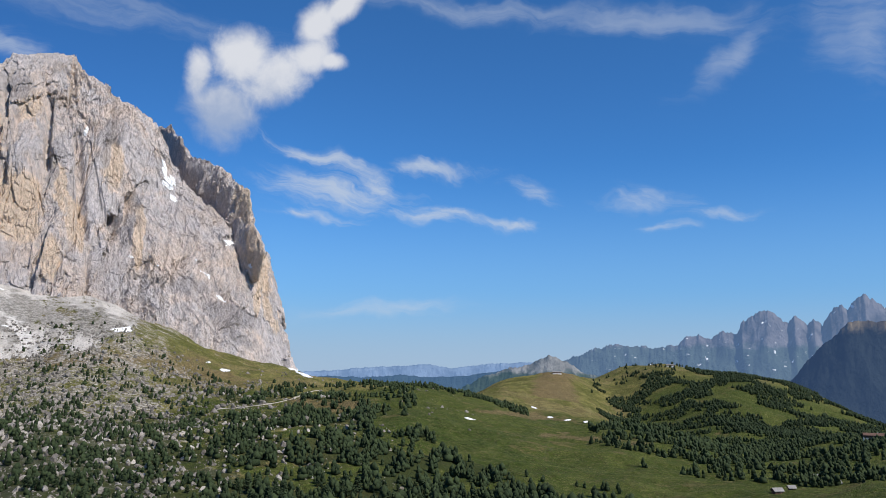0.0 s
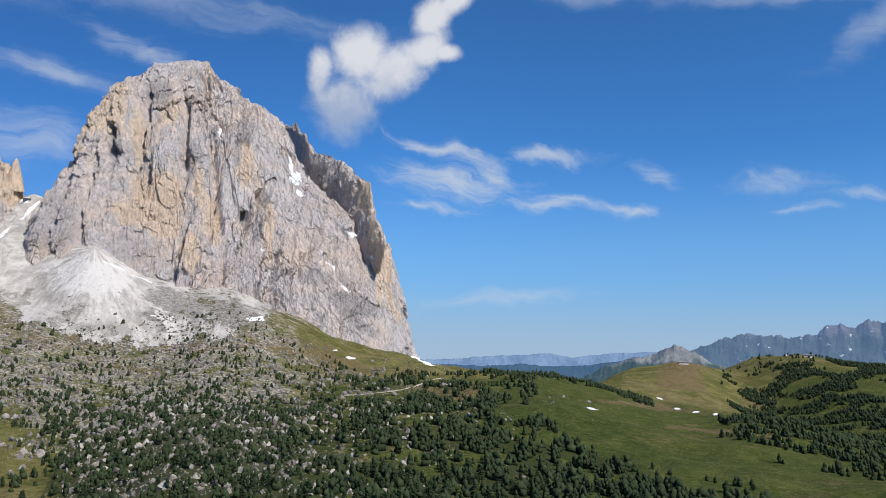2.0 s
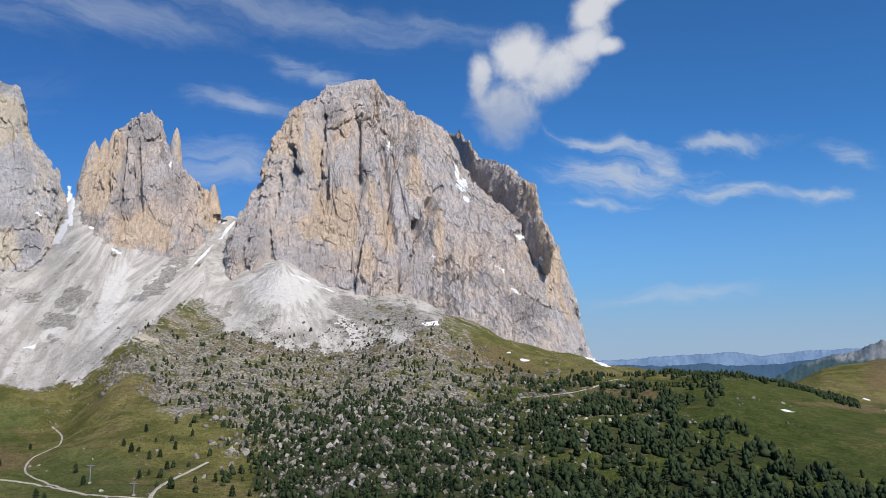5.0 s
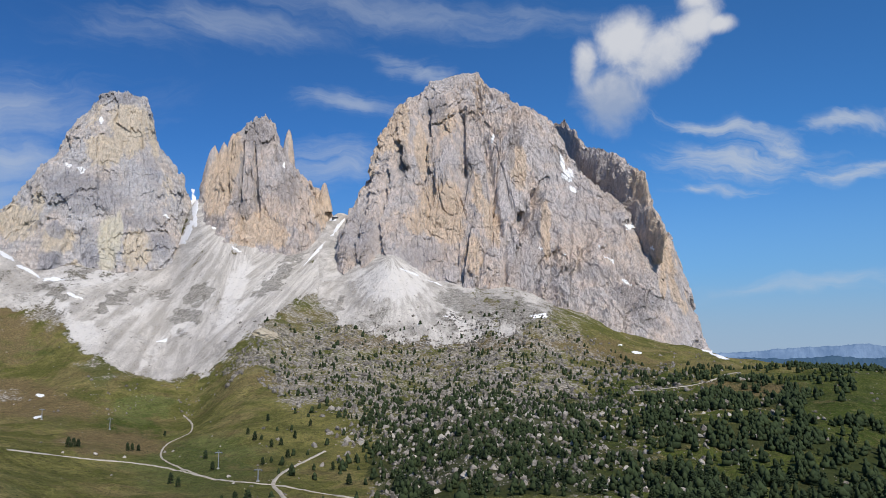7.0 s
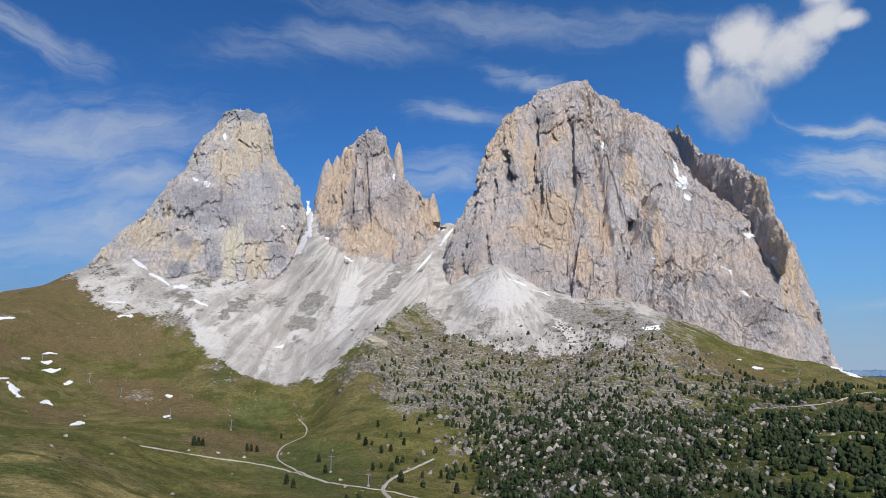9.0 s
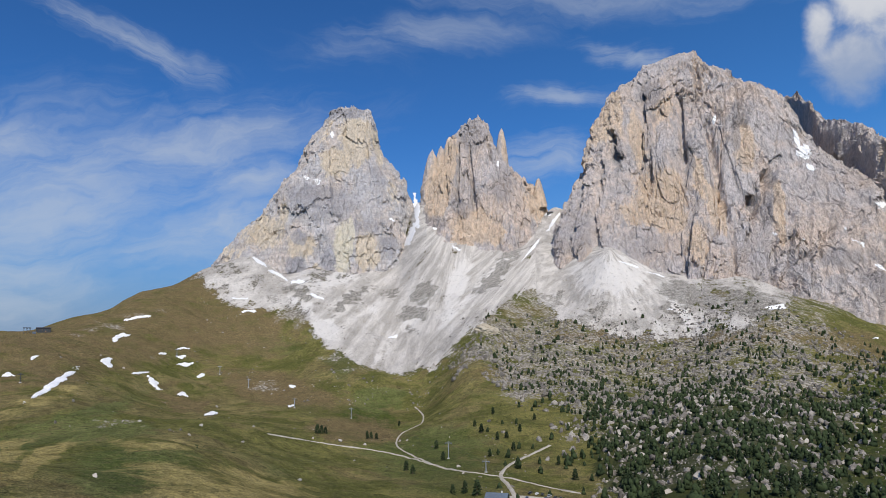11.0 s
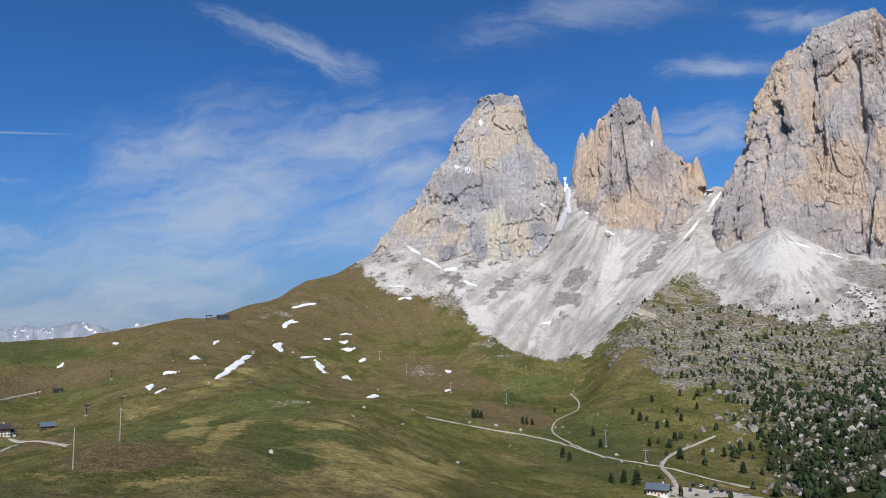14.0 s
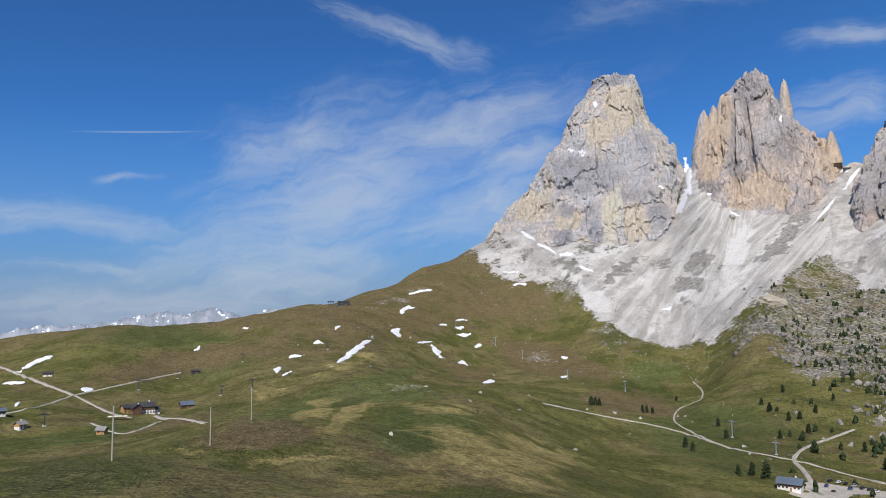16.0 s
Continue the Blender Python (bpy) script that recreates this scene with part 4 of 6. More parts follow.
def massif(az0, dist, zs, left, right, front, back, n=2.6, cols=640, rows=300, rough=1.0, carve=(), crest=1.0, upright=1.0, shear=0.0, dip=0.0, fore=0.0):
    """A rock mountain as a stack of plan outlines. zs: heights, and how far the outline reaches from the axis
    to the left, right, front and back at each. carve: (side, z0, z1, width, depth, lean) of clefts in the front."""
    er, et = heading(az0)
    zf = np.linspace(zs[0], zs[-1], 2000)
    prof = [np.interp(zf, zs, v) for v in (left, right, front, back)]
    way = np.concatenate([[0], np.cumsum(np.sqrt(np.diff(zf) ** 2 + sum(np.diff(p) ** 2 for p in prof[:3]) / 2.2))])
    pick = np.interp(np.linspace(0, way[-1], rows), way, zf)
    L, R, F, B = (np.maximum(np.interp(pick, zs, v), 0.4)[:, None] for v in (left, right, front, back))
    k = int(cols * 0.82)
    th = np.concatenate([np.linspace(-105, 105, k), np.linspace(105, 255, cols - k + 2)[1:-1]])
    c, s = np.cos(np.radians(th))[None], np.sin(np.radians(th))[None]
    ax, by = np.where(s > 0, L, R), np.where(c > 0, F, B)
    r = (np.abs(c / by) ** n + np.abs(s / ax) ** n) ** (-1 / n)
    lat, dep, z = r * s, -r * c, pick[:, None] + 0 * r
    dep = dep + shear * lat - fore * np.maximum(lat - 150, 0)
    z = z * (1 + dep / dist)      # so that each outline keeps its height as seen
    # the nearer flanks must not reach past the outline
    seen = lat * dist / (dist + dep)
    lat = np.where(s > 0, lat * L / np.maximum(seen.max(1, keepdims=True), 0.1), lat * R / np.maximum(-seen.min(1, keepdims=True), 0.1))
    x = er[0] * (dist + dep) + et[0] * lat
    y = er[1] * (dist + dep) + et[1] * lat
    # relief runs down the wall: across it fast, along the fall line slowly
    skew = 0.25 * np.clip(-lat / 260, -0.25, 1) * (z - 300)
    across = lat + skew + 4 * perlin(lat / 40, dep / 90, z / 70) + 1.7 * dist
    into, u = dep * 0.22, upright

    def slab(wl, zl, o=0.0):
        return facets(across / wl + o, into / wl, z / zl / u)

    def cleft(wl, zl, wide, depth, o):
        return -depth * np.exp(-np.abs(perlin(across / wl + o, into / wl, z / zl / u) / wide) ** 1.4)

    calm = np.clip(0.65 + 1.5 * perlin(across / 130 + 7, into / 130, z / 170), 0.12, 1.5)
    push = 26 * perlin(across / 230, into / 200, z / 380) + 13 * slab(105, 320, 3.1) + 8 * slab(47, 150, 9.7) + calm * 3.8 * slab(19, 58, 5.3)
    push = push + 3.2 * facets(lat / 60 + 31, into / 60, z / 75) + calm * 1.8 * facets(lat / 19 + 11, into / 19, z / 22)
    push = push + calm * (2.0 * slab(8, 17) + 1.3 * fbm(x / 7, y / 7, z / 8, 2))
    push = push + u * (cleft(150, 600, 0.026, 13, 3.3) + calm * (cleft(61, 260, 0.04, 8, 17.1) + cleft(27, 130, 0.055, 4.5, 40.7) + cleft(12, 60, 0.08, 2.2, 60.2))) * u
    side_ = np.clip((-lat - 40) / 200, 0, 1) * dip
    for high, deep_, tilt, k_ in ((58, 5.5, 0.22, 1 - side_), (23, 2.4, -0.12, 1 - side_), (74, 7.0, -0.75, side_), (31, 3.6, -0.9, side_), (12, 1.6, -0.7, side_)):
        f = (z + tilt * lat + 0.6 * high * perlin(x / 150, y / 150, z / 120 + 5)) / high
        f = f - np.floor(f)
        push = push + k_ * (deep_ + deep_ * 0.7 * (1 - u)) * (np.clip((1 - f) * 1.15, 0, 1) - 0.5) * np.clip(0.5 + 1.5 * perlin(x / 130, y / 130, z / 130 + high), 0, 1.3)
    push = rough * (push - 10)
    for side, z0, z1, width, depth, lean in carve:
        mid = side + lean * (z - z0)
        push -= depth * np.exp(-((lat - mid) / width) ** 4) * np.clip((z - z0) / 12, 0, 1) * np.clip((z1 - z) / 12, 0, 1) * (c > 0)
    push *= np.clip(r / 70, 0.02, 1)
    x, y = x + push * (-er[0] * c + et[0] * s), y + push * (-er[1] * c + et[1] * s)
    tooth = crest * np.clip((z - zs[0]) / 200, 0, 1)
    z = z + tooth * (11 * facets(x / 30, y / 30, z / 300) + 7 * facets(x / 12, y / 12, z / 120) + 2.5 * perlin(x / 6, y / 6, z / 20))
    GRIDS.append(np.stack([x, y, z], -1)[:, :k])
    me = grid_mesh("rock", np.stack([x, y, z], -1)[:, ::-1], True)
    smooth(me, False)
    A, E = np.degrees(np.arctan2(-x, y)), np.degrees(np.arctan2(z, np.hypot(x, y)))
    A, E = A + 0.22 * perlin(across / 26, into / 26, z / 34), E + 0.35 * perlin(across / 20 + 9, into / 26, z / 60)
    for nm, patches in (("ochre", OCHRE_WALLS), ("cool_shade", COOL_SHADE_WALLS), ("pale", PALE_WALLS)):
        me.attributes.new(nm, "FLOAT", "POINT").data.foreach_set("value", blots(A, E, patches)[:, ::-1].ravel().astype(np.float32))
    return me


mountain = tagged(new("mountain"), "huge pale grey and ochre dolomite massif with snow in its clefts", "mountain")


def edge(pairs, zs):
    """Reach of an outline at the heights zs, from (height, reach)."""
    q = np.array(sorted(pairs), float)
    return np.interp(zs, q[:, 0], q[:, 1]).tolist()


zs = [-120, 0, 83, 137, 195, 250, 317, 350, 398, 434, 467, 488, 525, 580, 610, 653, 684, 705, 723, 738, 753, 770, 789, 797, 804, 812, 818]
main_face = part("rock_face", massif(
    28, 2150, zs,
    edge([(-120, 470), (83, 440), (195, 424), (248, 417), (332, 410), (394, 404), (402, 386), (434, 382), (460, 374), (470, 350), (525, 338), (580, 320), (610, 302), (653, 276),
          (684, 257), (716, 244), (726, 210), (738, 196), (766, 160), (774, 134), (789, 122), (797, 92), (806, 44), (818, 2)], zs),
    edge([(-120, 690), (0, 650), (39, 634), (83, 620), (128, 612), (189, 594), (251, 566), (300, 548), (352, 502), (415, 428), (486, 345), (559, 285), (650, 243), (663, 214),
          (690, 203), (703, 166), (721, 126), (748, 102), (757, 62), (773, 45), (790, 24), (806, 20), (818, 2)], zs),
    edge([(-120, 560), (0, 500), (137, 450), (200, 420), (300, 370), (391, 310), (486, 265), (555, 240), (605, 215), (660, 180), (700, 150), (740, 125), (785, 70), (808, 25), (818, 2)], zs),
    edge([(-120, 500), (0, 450), (137, 420), (300, 340), (486, 240), (605, 180), (700, 120), (760, 70), (808, 20), (818, 2)], zs),
    n=3.0, cols=860, rows=440, dip=1.0, fore=0.5,
    carve=[(207, 436, 552, 13, 95, 0.03), (-125, 285, 352, 15, 45, 0.0), (192, 470, 640, 26, -22, 0.0), (150, 480, 760, 9, 22, -0.1), (30, 430, 640, 8, 22, 0.05),
           (-120, 520, 720, 10, 26, -0.05), (245, 180, 470, 9, 18, 0.0), (-60, 250, 560, 10, 18, 0.1), (-15, 640, 800, 8, 20, 0.0), (-165, 300, 400, 14, 30, 0.0),
           (95, 300, 520, 24, -14, -0.1), (300, 250, 480, 12, 20, 0.05)]), rock_mat, mountain)
zs = [-60, 60, 160, 279, 355, 414, 473, 538, 576, 618, 640, 653, 682, 717, 735, 742]
shoulder = part("shoulder", massif(
    21.0, 2450, zs,
    edge([(-60, 300), (279, 240), (414, 210), (538, 170), (618, 130), (682, 90), (717, 60), (735, 34), (742, 2)], zs),
    edge([(-60, 120), (160, 225), (279, 312), (355, 326), (414, 303), (473, 277), (538, 266), (576, 242), (618, 192), (640, 128), (653, 94), (682, 64), (717, 46), (735, 22), (742, 2)], zs),
    edge([(-60, 120), (300, 100), (600, 60), (735, 25), (742, 2)], zs),
    edge([(-60, 240), (300, 180), (600, 80), (735, 25), (742, 2)], zs),
    n=3.6, cols=560, rows=320, shear=1.9, rough=0.75), rock_mat, mountain)

mountain_b = tagged(new("mountain"), "jagged ochre and grey rock tower with a slender pinnacle", "mountain")
part("rock_face", massif(
    44.5, 2200, [60, 200, 300, 398, 423, 470, 490, 517, 534, 575, 590, 608, 630, 652, 673],
    [215, 200, 186, 172, 166, 156, 150, 140, 134, 122, 116, 104, 76, 44, 3],
    [250, 225, 200, 175, 160, 140, 128, 110, 98, 62, 54, 48, 42, 36, 3],
    [380, 330, 270, 205, 190, 165, 155, 140, 130, 105, 95, 80, 60, 40, 3],
    [260, 240, 220, 190, 180, 160, 150, 135, 125, 100, 90, 75, 55, 35, 3],
    n=2.8, cols=520, rows=280, rough=0.9, crest=1.2,
    carve=[(62, 380, 660, 7, 30, 0.05), (-40, 500, 660, 6, 30, 0.0), (102, 400, 600, 6, 22, 0.05), (10, 350, 600, 7, 20, 0.1)]), rock_mat, mountain_b)
part("shoulder", massif(
    41.2, 2240, [60, 250, 380, 420, 455, 470, 480],
    [150, 130, 110, 95, 70, 40, 3], [150, 112, 84, 76, 62, 46, 3], [260, 180, 110, 90, 60, 40, 3], [150, 120, 90, 70, 50, 30, 3],
    n=2.8, cols=260, rows=140, rough=0.8), rock_mat, mountain_b)


def pinnacle(az0, dist, z0, top, width, lean=0.0):
    h = top - z0
    zz = [z0, z0 + h * 0.35, z0 + h * 0.6, z0 + h * 0.8, z0 + h * 0.93, top]
    k = [width * v for v in (1.0, 0.72, 0.52, 0.36, 0.2, 0.02)]
    return massif(az0, dist, zz, k, [v * 0.9 for v in k], k, k, n=2.2, cols=90, rows=60, rough=0.45, crest=0.5)


for az0, z0, top, wd in ((42.62, 440, 646, 38), (39.82, 400, 486, 30), (48.1, 360, 580, 58), (46.75, 480, 622, 40), (47.4, 450, 594, 40)):
    part("pinnacle", pinnacle(az0, 2190, z0, top, wd), rock_mat, mountain_b)

mountain_c = tagged(new("mountain"), "broad grey rock peak with pale yellow lower walls", "mountain")
part("rock_face", massif(
    54.5, 2500, [0, 120, 244, 325, 382, 430, 471, 532, 545, 590, 616, 637, 689, 750, 790, 800, 808],
    [560, 510, 450, 390, 340, 294, 280, 242, 232, 184, 178, 168, 150, 96, 66, 44, 4],
    [330, 310, 285, 265, 250, 238, 225, 197, 190, 158, 134, 118, 95, 80, 62, 50, 4],
    [640, 580, 520, 480, 445, 410, 385, 330, 315, 270, 240, 215, 170, 110, 70, 50, 4],
    [400, 380, 350, 320, 290, 260, 240, 210, 200, 170, 150, 140, 110, 80, 50, 40, 4],
    n=2.5, cols=620, rows=340, rough=0.75, upright=0.6,
    carve=[(110, 190, 300, 22, 18, 0.0), (150, 560, 640, 10, 18, 0.2), (40, 280, 380, 20, 14, 0.1)]), rock_grey, mountain_c)

# ================= far ranges =================


def mountain_range(name, dist, front, outline, mat, label, ragged=10.0, base=-320.0):
    """A far range: its outline as (azimuth, height), with slopes falling to the front and the back."""
    pts = np.array(outline, float)
    order = np.argsort(pts[:, 0])
    pts = pts[order]
    a = np.arange(pts[0, 0], pts[-1, 0], 0.045)
    top = np.interp(a, pts[:, 0], pts[:, 1])
    s = np.concatenate([np.linspace(-1, 0, 26), np.linspace(0, 1, 6)[1:]])
    S, A = np.meshgrid(s, a, indexing="ij")
    d = dist + np.where(S < 0, S * front, S * min(150.0, 4960 - dist))
    p = heading(A)[0] * d[..., None]
    x, y = p[..., 0], p[..., 1]
    rib = 1 - 2 * np.abs(perlin(x / 170, y / 170, 0 * x + dist))
    fall = np.abs(S) ** 0.8
    z = top[None] * (1 - fall) + base * fall
    z = z + ragged * (1.2 * perlin(x / 60, y / 60, 0 * x) + 0.8 * perlin(x / 22, y / 22, 0 * x) + 0.55 * (1 - fall) ** 4 * perlin(x / 9, y / 9, 0 * x + 4)) * (1 - 0.5 * fall) + 4.0 * ragged * (rib - 0.4 + 0.22 * (0.5 - np.abs(perlin(x / 48, y / 48, 0 * x + 3)))) * fall * (1 - fall) * 2
    me = grid_mesh(name, np.stack([x, y, z], -1)[:, ::-1], False)
    smooth(me)
    me.materials.append(mat)
    return tagged(new(name, me), label, "mountain range", kind="structure")


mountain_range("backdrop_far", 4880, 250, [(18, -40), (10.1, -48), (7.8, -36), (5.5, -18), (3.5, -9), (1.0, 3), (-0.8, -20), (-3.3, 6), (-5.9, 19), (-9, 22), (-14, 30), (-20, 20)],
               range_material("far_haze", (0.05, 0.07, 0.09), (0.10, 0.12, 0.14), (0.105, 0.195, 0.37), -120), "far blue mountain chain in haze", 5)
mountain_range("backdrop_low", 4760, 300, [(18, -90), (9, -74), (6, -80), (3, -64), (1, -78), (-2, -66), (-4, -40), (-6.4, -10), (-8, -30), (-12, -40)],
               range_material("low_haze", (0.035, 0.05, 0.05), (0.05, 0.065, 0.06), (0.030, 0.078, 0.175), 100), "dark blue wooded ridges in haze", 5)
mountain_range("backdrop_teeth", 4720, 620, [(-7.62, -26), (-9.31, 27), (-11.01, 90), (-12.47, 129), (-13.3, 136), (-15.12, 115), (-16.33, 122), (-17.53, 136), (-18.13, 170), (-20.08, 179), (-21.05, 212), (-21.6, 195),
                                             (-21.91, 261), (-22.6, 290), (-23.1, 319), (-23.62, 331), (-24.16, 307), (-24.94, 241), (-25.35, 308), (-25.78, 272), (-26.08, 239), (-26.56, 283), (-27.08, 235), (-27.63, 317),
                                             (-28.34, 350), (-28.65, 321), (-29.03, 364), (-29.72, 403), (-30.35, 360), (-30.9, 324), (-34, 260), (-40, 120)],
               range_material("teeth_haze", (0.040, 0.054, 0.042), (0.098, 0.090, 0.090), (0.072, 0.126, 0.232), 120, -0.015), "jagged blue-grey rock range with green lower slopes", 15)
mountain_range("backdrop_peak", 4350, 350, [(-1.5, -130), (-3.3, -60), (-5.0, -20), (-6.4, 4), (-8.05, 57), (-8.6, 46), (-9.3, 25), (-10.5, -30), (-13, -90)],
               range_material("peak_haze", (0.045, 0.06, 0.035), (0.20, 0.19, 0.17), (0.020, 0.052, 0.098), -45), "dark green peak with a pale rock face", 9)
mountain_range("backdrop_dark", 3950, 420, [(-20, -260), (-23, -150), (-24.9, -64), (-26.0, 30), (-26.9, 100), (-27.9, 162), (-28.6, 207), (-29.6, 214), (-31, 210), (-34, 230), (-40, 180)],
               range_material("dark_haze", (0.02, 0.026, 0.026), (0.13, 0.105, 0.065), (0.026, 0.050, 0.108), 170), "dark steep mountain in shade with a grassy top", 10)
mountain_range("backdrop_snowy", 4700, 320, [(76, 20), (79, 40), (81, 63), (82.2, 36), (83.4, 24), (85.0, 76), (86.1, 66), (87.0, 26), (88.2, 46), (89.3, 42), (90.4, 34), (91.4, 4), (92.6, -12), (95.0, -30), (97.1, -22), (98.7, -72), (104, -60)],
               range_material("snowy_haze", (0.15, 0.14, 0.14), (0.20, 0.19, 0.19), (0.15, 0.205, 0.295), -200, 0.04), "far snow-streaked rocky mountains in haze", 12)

# ================= trees and boulders =================


def joined(name, template_list, place, size, turn, pick, flat=True):
    """One mesh of many scaled, turned copies of small templates (verts, faces)."""
    V, F, base = [], [], 0
    for k, (tv, tf) in enumerate(template_list):
        ids = np.where(pick == k)[0]
        if not len(ids):
            continue
        c, s = np.cos(turn[ids])[:, None], np.sin(turn[ids])[:, None]
        q = tv[None] * size[ids][:, None, :]
        v = np.stack([q[..., 0] * c - q[..., 1] * s, q[..., 0] * s + q[..., 1] * c, q[..., 2]], -1) + place[ids][:, None, :]
        V.append(v.reshape(-1, 3))
        F.append((tf[None] + base + (np.arange(len(ids)) * len(tv))[:, None, None]).reshape(-1, 3))
        base += len(ids) * len(tv)
    V, F = np.concatenate(V), np.concatenate(F)
    me = bpy.data.meshes.new(name)
    me.vertices.add(len(V))
    me.vertices.foreach_set("co", V.reshape(-1).astype(np.float32))
    me.loops.add(F.size)
    me.loops.foreach_set("vertex_index", F.reshape(-1).astype(np.int32))
    me.polygons.add(len(F))
    me.polygons.foreach_set("loop_start", (np.arange(len(F)) * 3).astype(np.int32))
    me.update(calc_edges=True)
    if not flat:
        smooth(me)
    return me


def as_arrays(bm):
    bmesh.ops.triangulate(bm, faces=bm.faces)
    bm.verts.index_update()
    v = np.array([x.co for x in bm.verts])
    f = np.array([[x.index for x in p.verts] for p in bm.faces])
    bm.free()
    return v, f


def pine_template(seed, sides, tiers):
    """A small ragged conifer of unit height: drooping skirts one above the other."""
    r = random.Random(seed)
    bm = bmesh.new()
    z0 = 0.06
    for k in range(tiers):
        f = k / tiers
        z1 = min(1.0, z0 + (1 - z0) * (0.62 if k < tiers - 1 else 1.0))
        rad = 0.25 * (1 - f * 0.5) * r.uniform(0.85, 1.15)
        lean = (r.uniform(-0.03, 0.03), r.uniform(-0.03, 0.03))
        rim = [bm.verts.new((math.cos(a) * q + lean[0], math.sin(a) * q + lean[1], z0 + r.uniform(-0.05, 0.05)))
               for a, q in ((6.2832 * (i + r.uniform(-0.3, 0.3)) / sides, rad * r.uniform(0.6, 1.25)) for i in range(sides))]
        mid = [bm.verts.new((v.co.x * 0.78 + r.uniform(-.05, .05), v.co.y * 0.78 + r.uniform(-.05, .05), z0 + (z1 - z0) * r.uniform(0.42, 0.68))) for v in rim]
        tip = bm.verts.new((lean[0], lean[1], z1))
        low = bm.verts.new((0, 0, z0 + 0.05))
        for i in range(sides):
            j = (i + 1) % sides
            bm.faces.new((rim[i], rim[j], mid[j], mid[i]))
            bm.faces.new((mid[i], mid[j], tip))
            bm.faces.new((rim[j], rim[i], low))
        z0 = z0 + (z1 - z0) * 0.42
    return as_arrays(bm)


def stone_template(seed, sub):
    """An angular block of unit size, half sunk."""
    r = random.Random(seed)
    bm = bmesh.new()
    bmesh.ops.create_icosphere(bm, subdivisions=sub, radius=0.6)
    cuts = [(Vector((r.uniform(-1, 1), r.uniform(-1, 1), r.uniform(-0.6, 1))).normalized(), r.uniform(0.14, 0.38)) for _ in range(13)]
    for v in bm.verts:
        for n, h in cuts:
            k = v.co.dot(n)
            if k > h:
                v.co -= n * (k - h)
        v.co += Vector((r.uniform(-1, 1), r.uniform(-1, 1), r.uniform(-1, 1))) * 0.05
    return as_arrays(bm)


pine_far = [pine_template(k, 5, 2) for k in range(4)]
pine_mid = [pine_template(20 + k, 7, 3) for k in range(6)]
stone_small = [stone_template(k, 1) for k in range(6)]
stone_big = [stone_template(30 + k, 2) for k in range(6)]

rs = np.random.RandomState(11)


def scatter(count, a0, a1, d0, d1, keep):
    """Random places, even over the plan, kept with a likelihood keep(azimuth, distance, x, y)."""
    a = rs.uniform(a0, a1, count)
    d = np.sqrt(rs.uniform(d0 ** 2, d1 ** 2, count))
    p = heading(a)[0] * d[:, None]
    ok = rs.uniform(0, 1, count) < keep(a, d, p[:, 0], p[:, 1])
    return a[ok], d[ok]


def clumps(x, y, wl, o, lo, hi):
    return np.clip((fbm(x / wl, y / wl, 0 * x + o, 3) - lo) / (hi - lo), 0, 1)


def ramp(v, lo, hi):
    return np.clip((v - lo) / (hi - lo), 0, 1)



def beside_track(a, d):
    """0 on the track that crosses the pine slope and on the strip below it."""
    path = np.interp(a, [9.3, 10.1, 10.6, 12.0, 14.5, 16.5], [1262, 1221, 1189, 1062, 1048, 1062])
    return 1 - (np.abs(d - path + 25) < 55) * (a > 8.5) * (a < 17)


def forest_keep(a, d, x, y):
    """Pines: thick on the lower slope, thin among the boulders."""
    j = fbm(x / 60, y / 60, 0 * x + 4, 2)
    low = inside(a + 2 * j, d + 40 * j, FOREST)
    wood = clumps(x, y, 46, 2, -0.08, 0.26)
    open_ = clumps(x, y, 75, 77, 0.02, 0.12) * ramp(a, 22, 16)          # grassy openings
    thick = 0.05 + 0.40 * ramp(d, 1300, 760) + 0.24 * ramp(d, 1420, 1050)
    soft = ramp(a + 5 * j, 42.5 + 0.006 * (d - 700), 36.0 + 0.005 * (d - 700))
    field = inside(a, d, BOULDERS) * thick * soft * (0.15 + 0.85 * wood) * (1 - 0.9 * open_)
    right = low * (a < 16) * (0.05 + 0.85 * clumps(x, y, 46, 2, -0.12, 0.18)) * (1 - 0.93 * open_)
    clear = beside_track(a, d)
    bottom = inside(a, d, FOREST) * ramp(a, 22, 16) * ramp(d, 800, 650) * 0.20
    return np.clip(np.maximum(np.maximum(field, right), bottom) * clear, 0, 1)


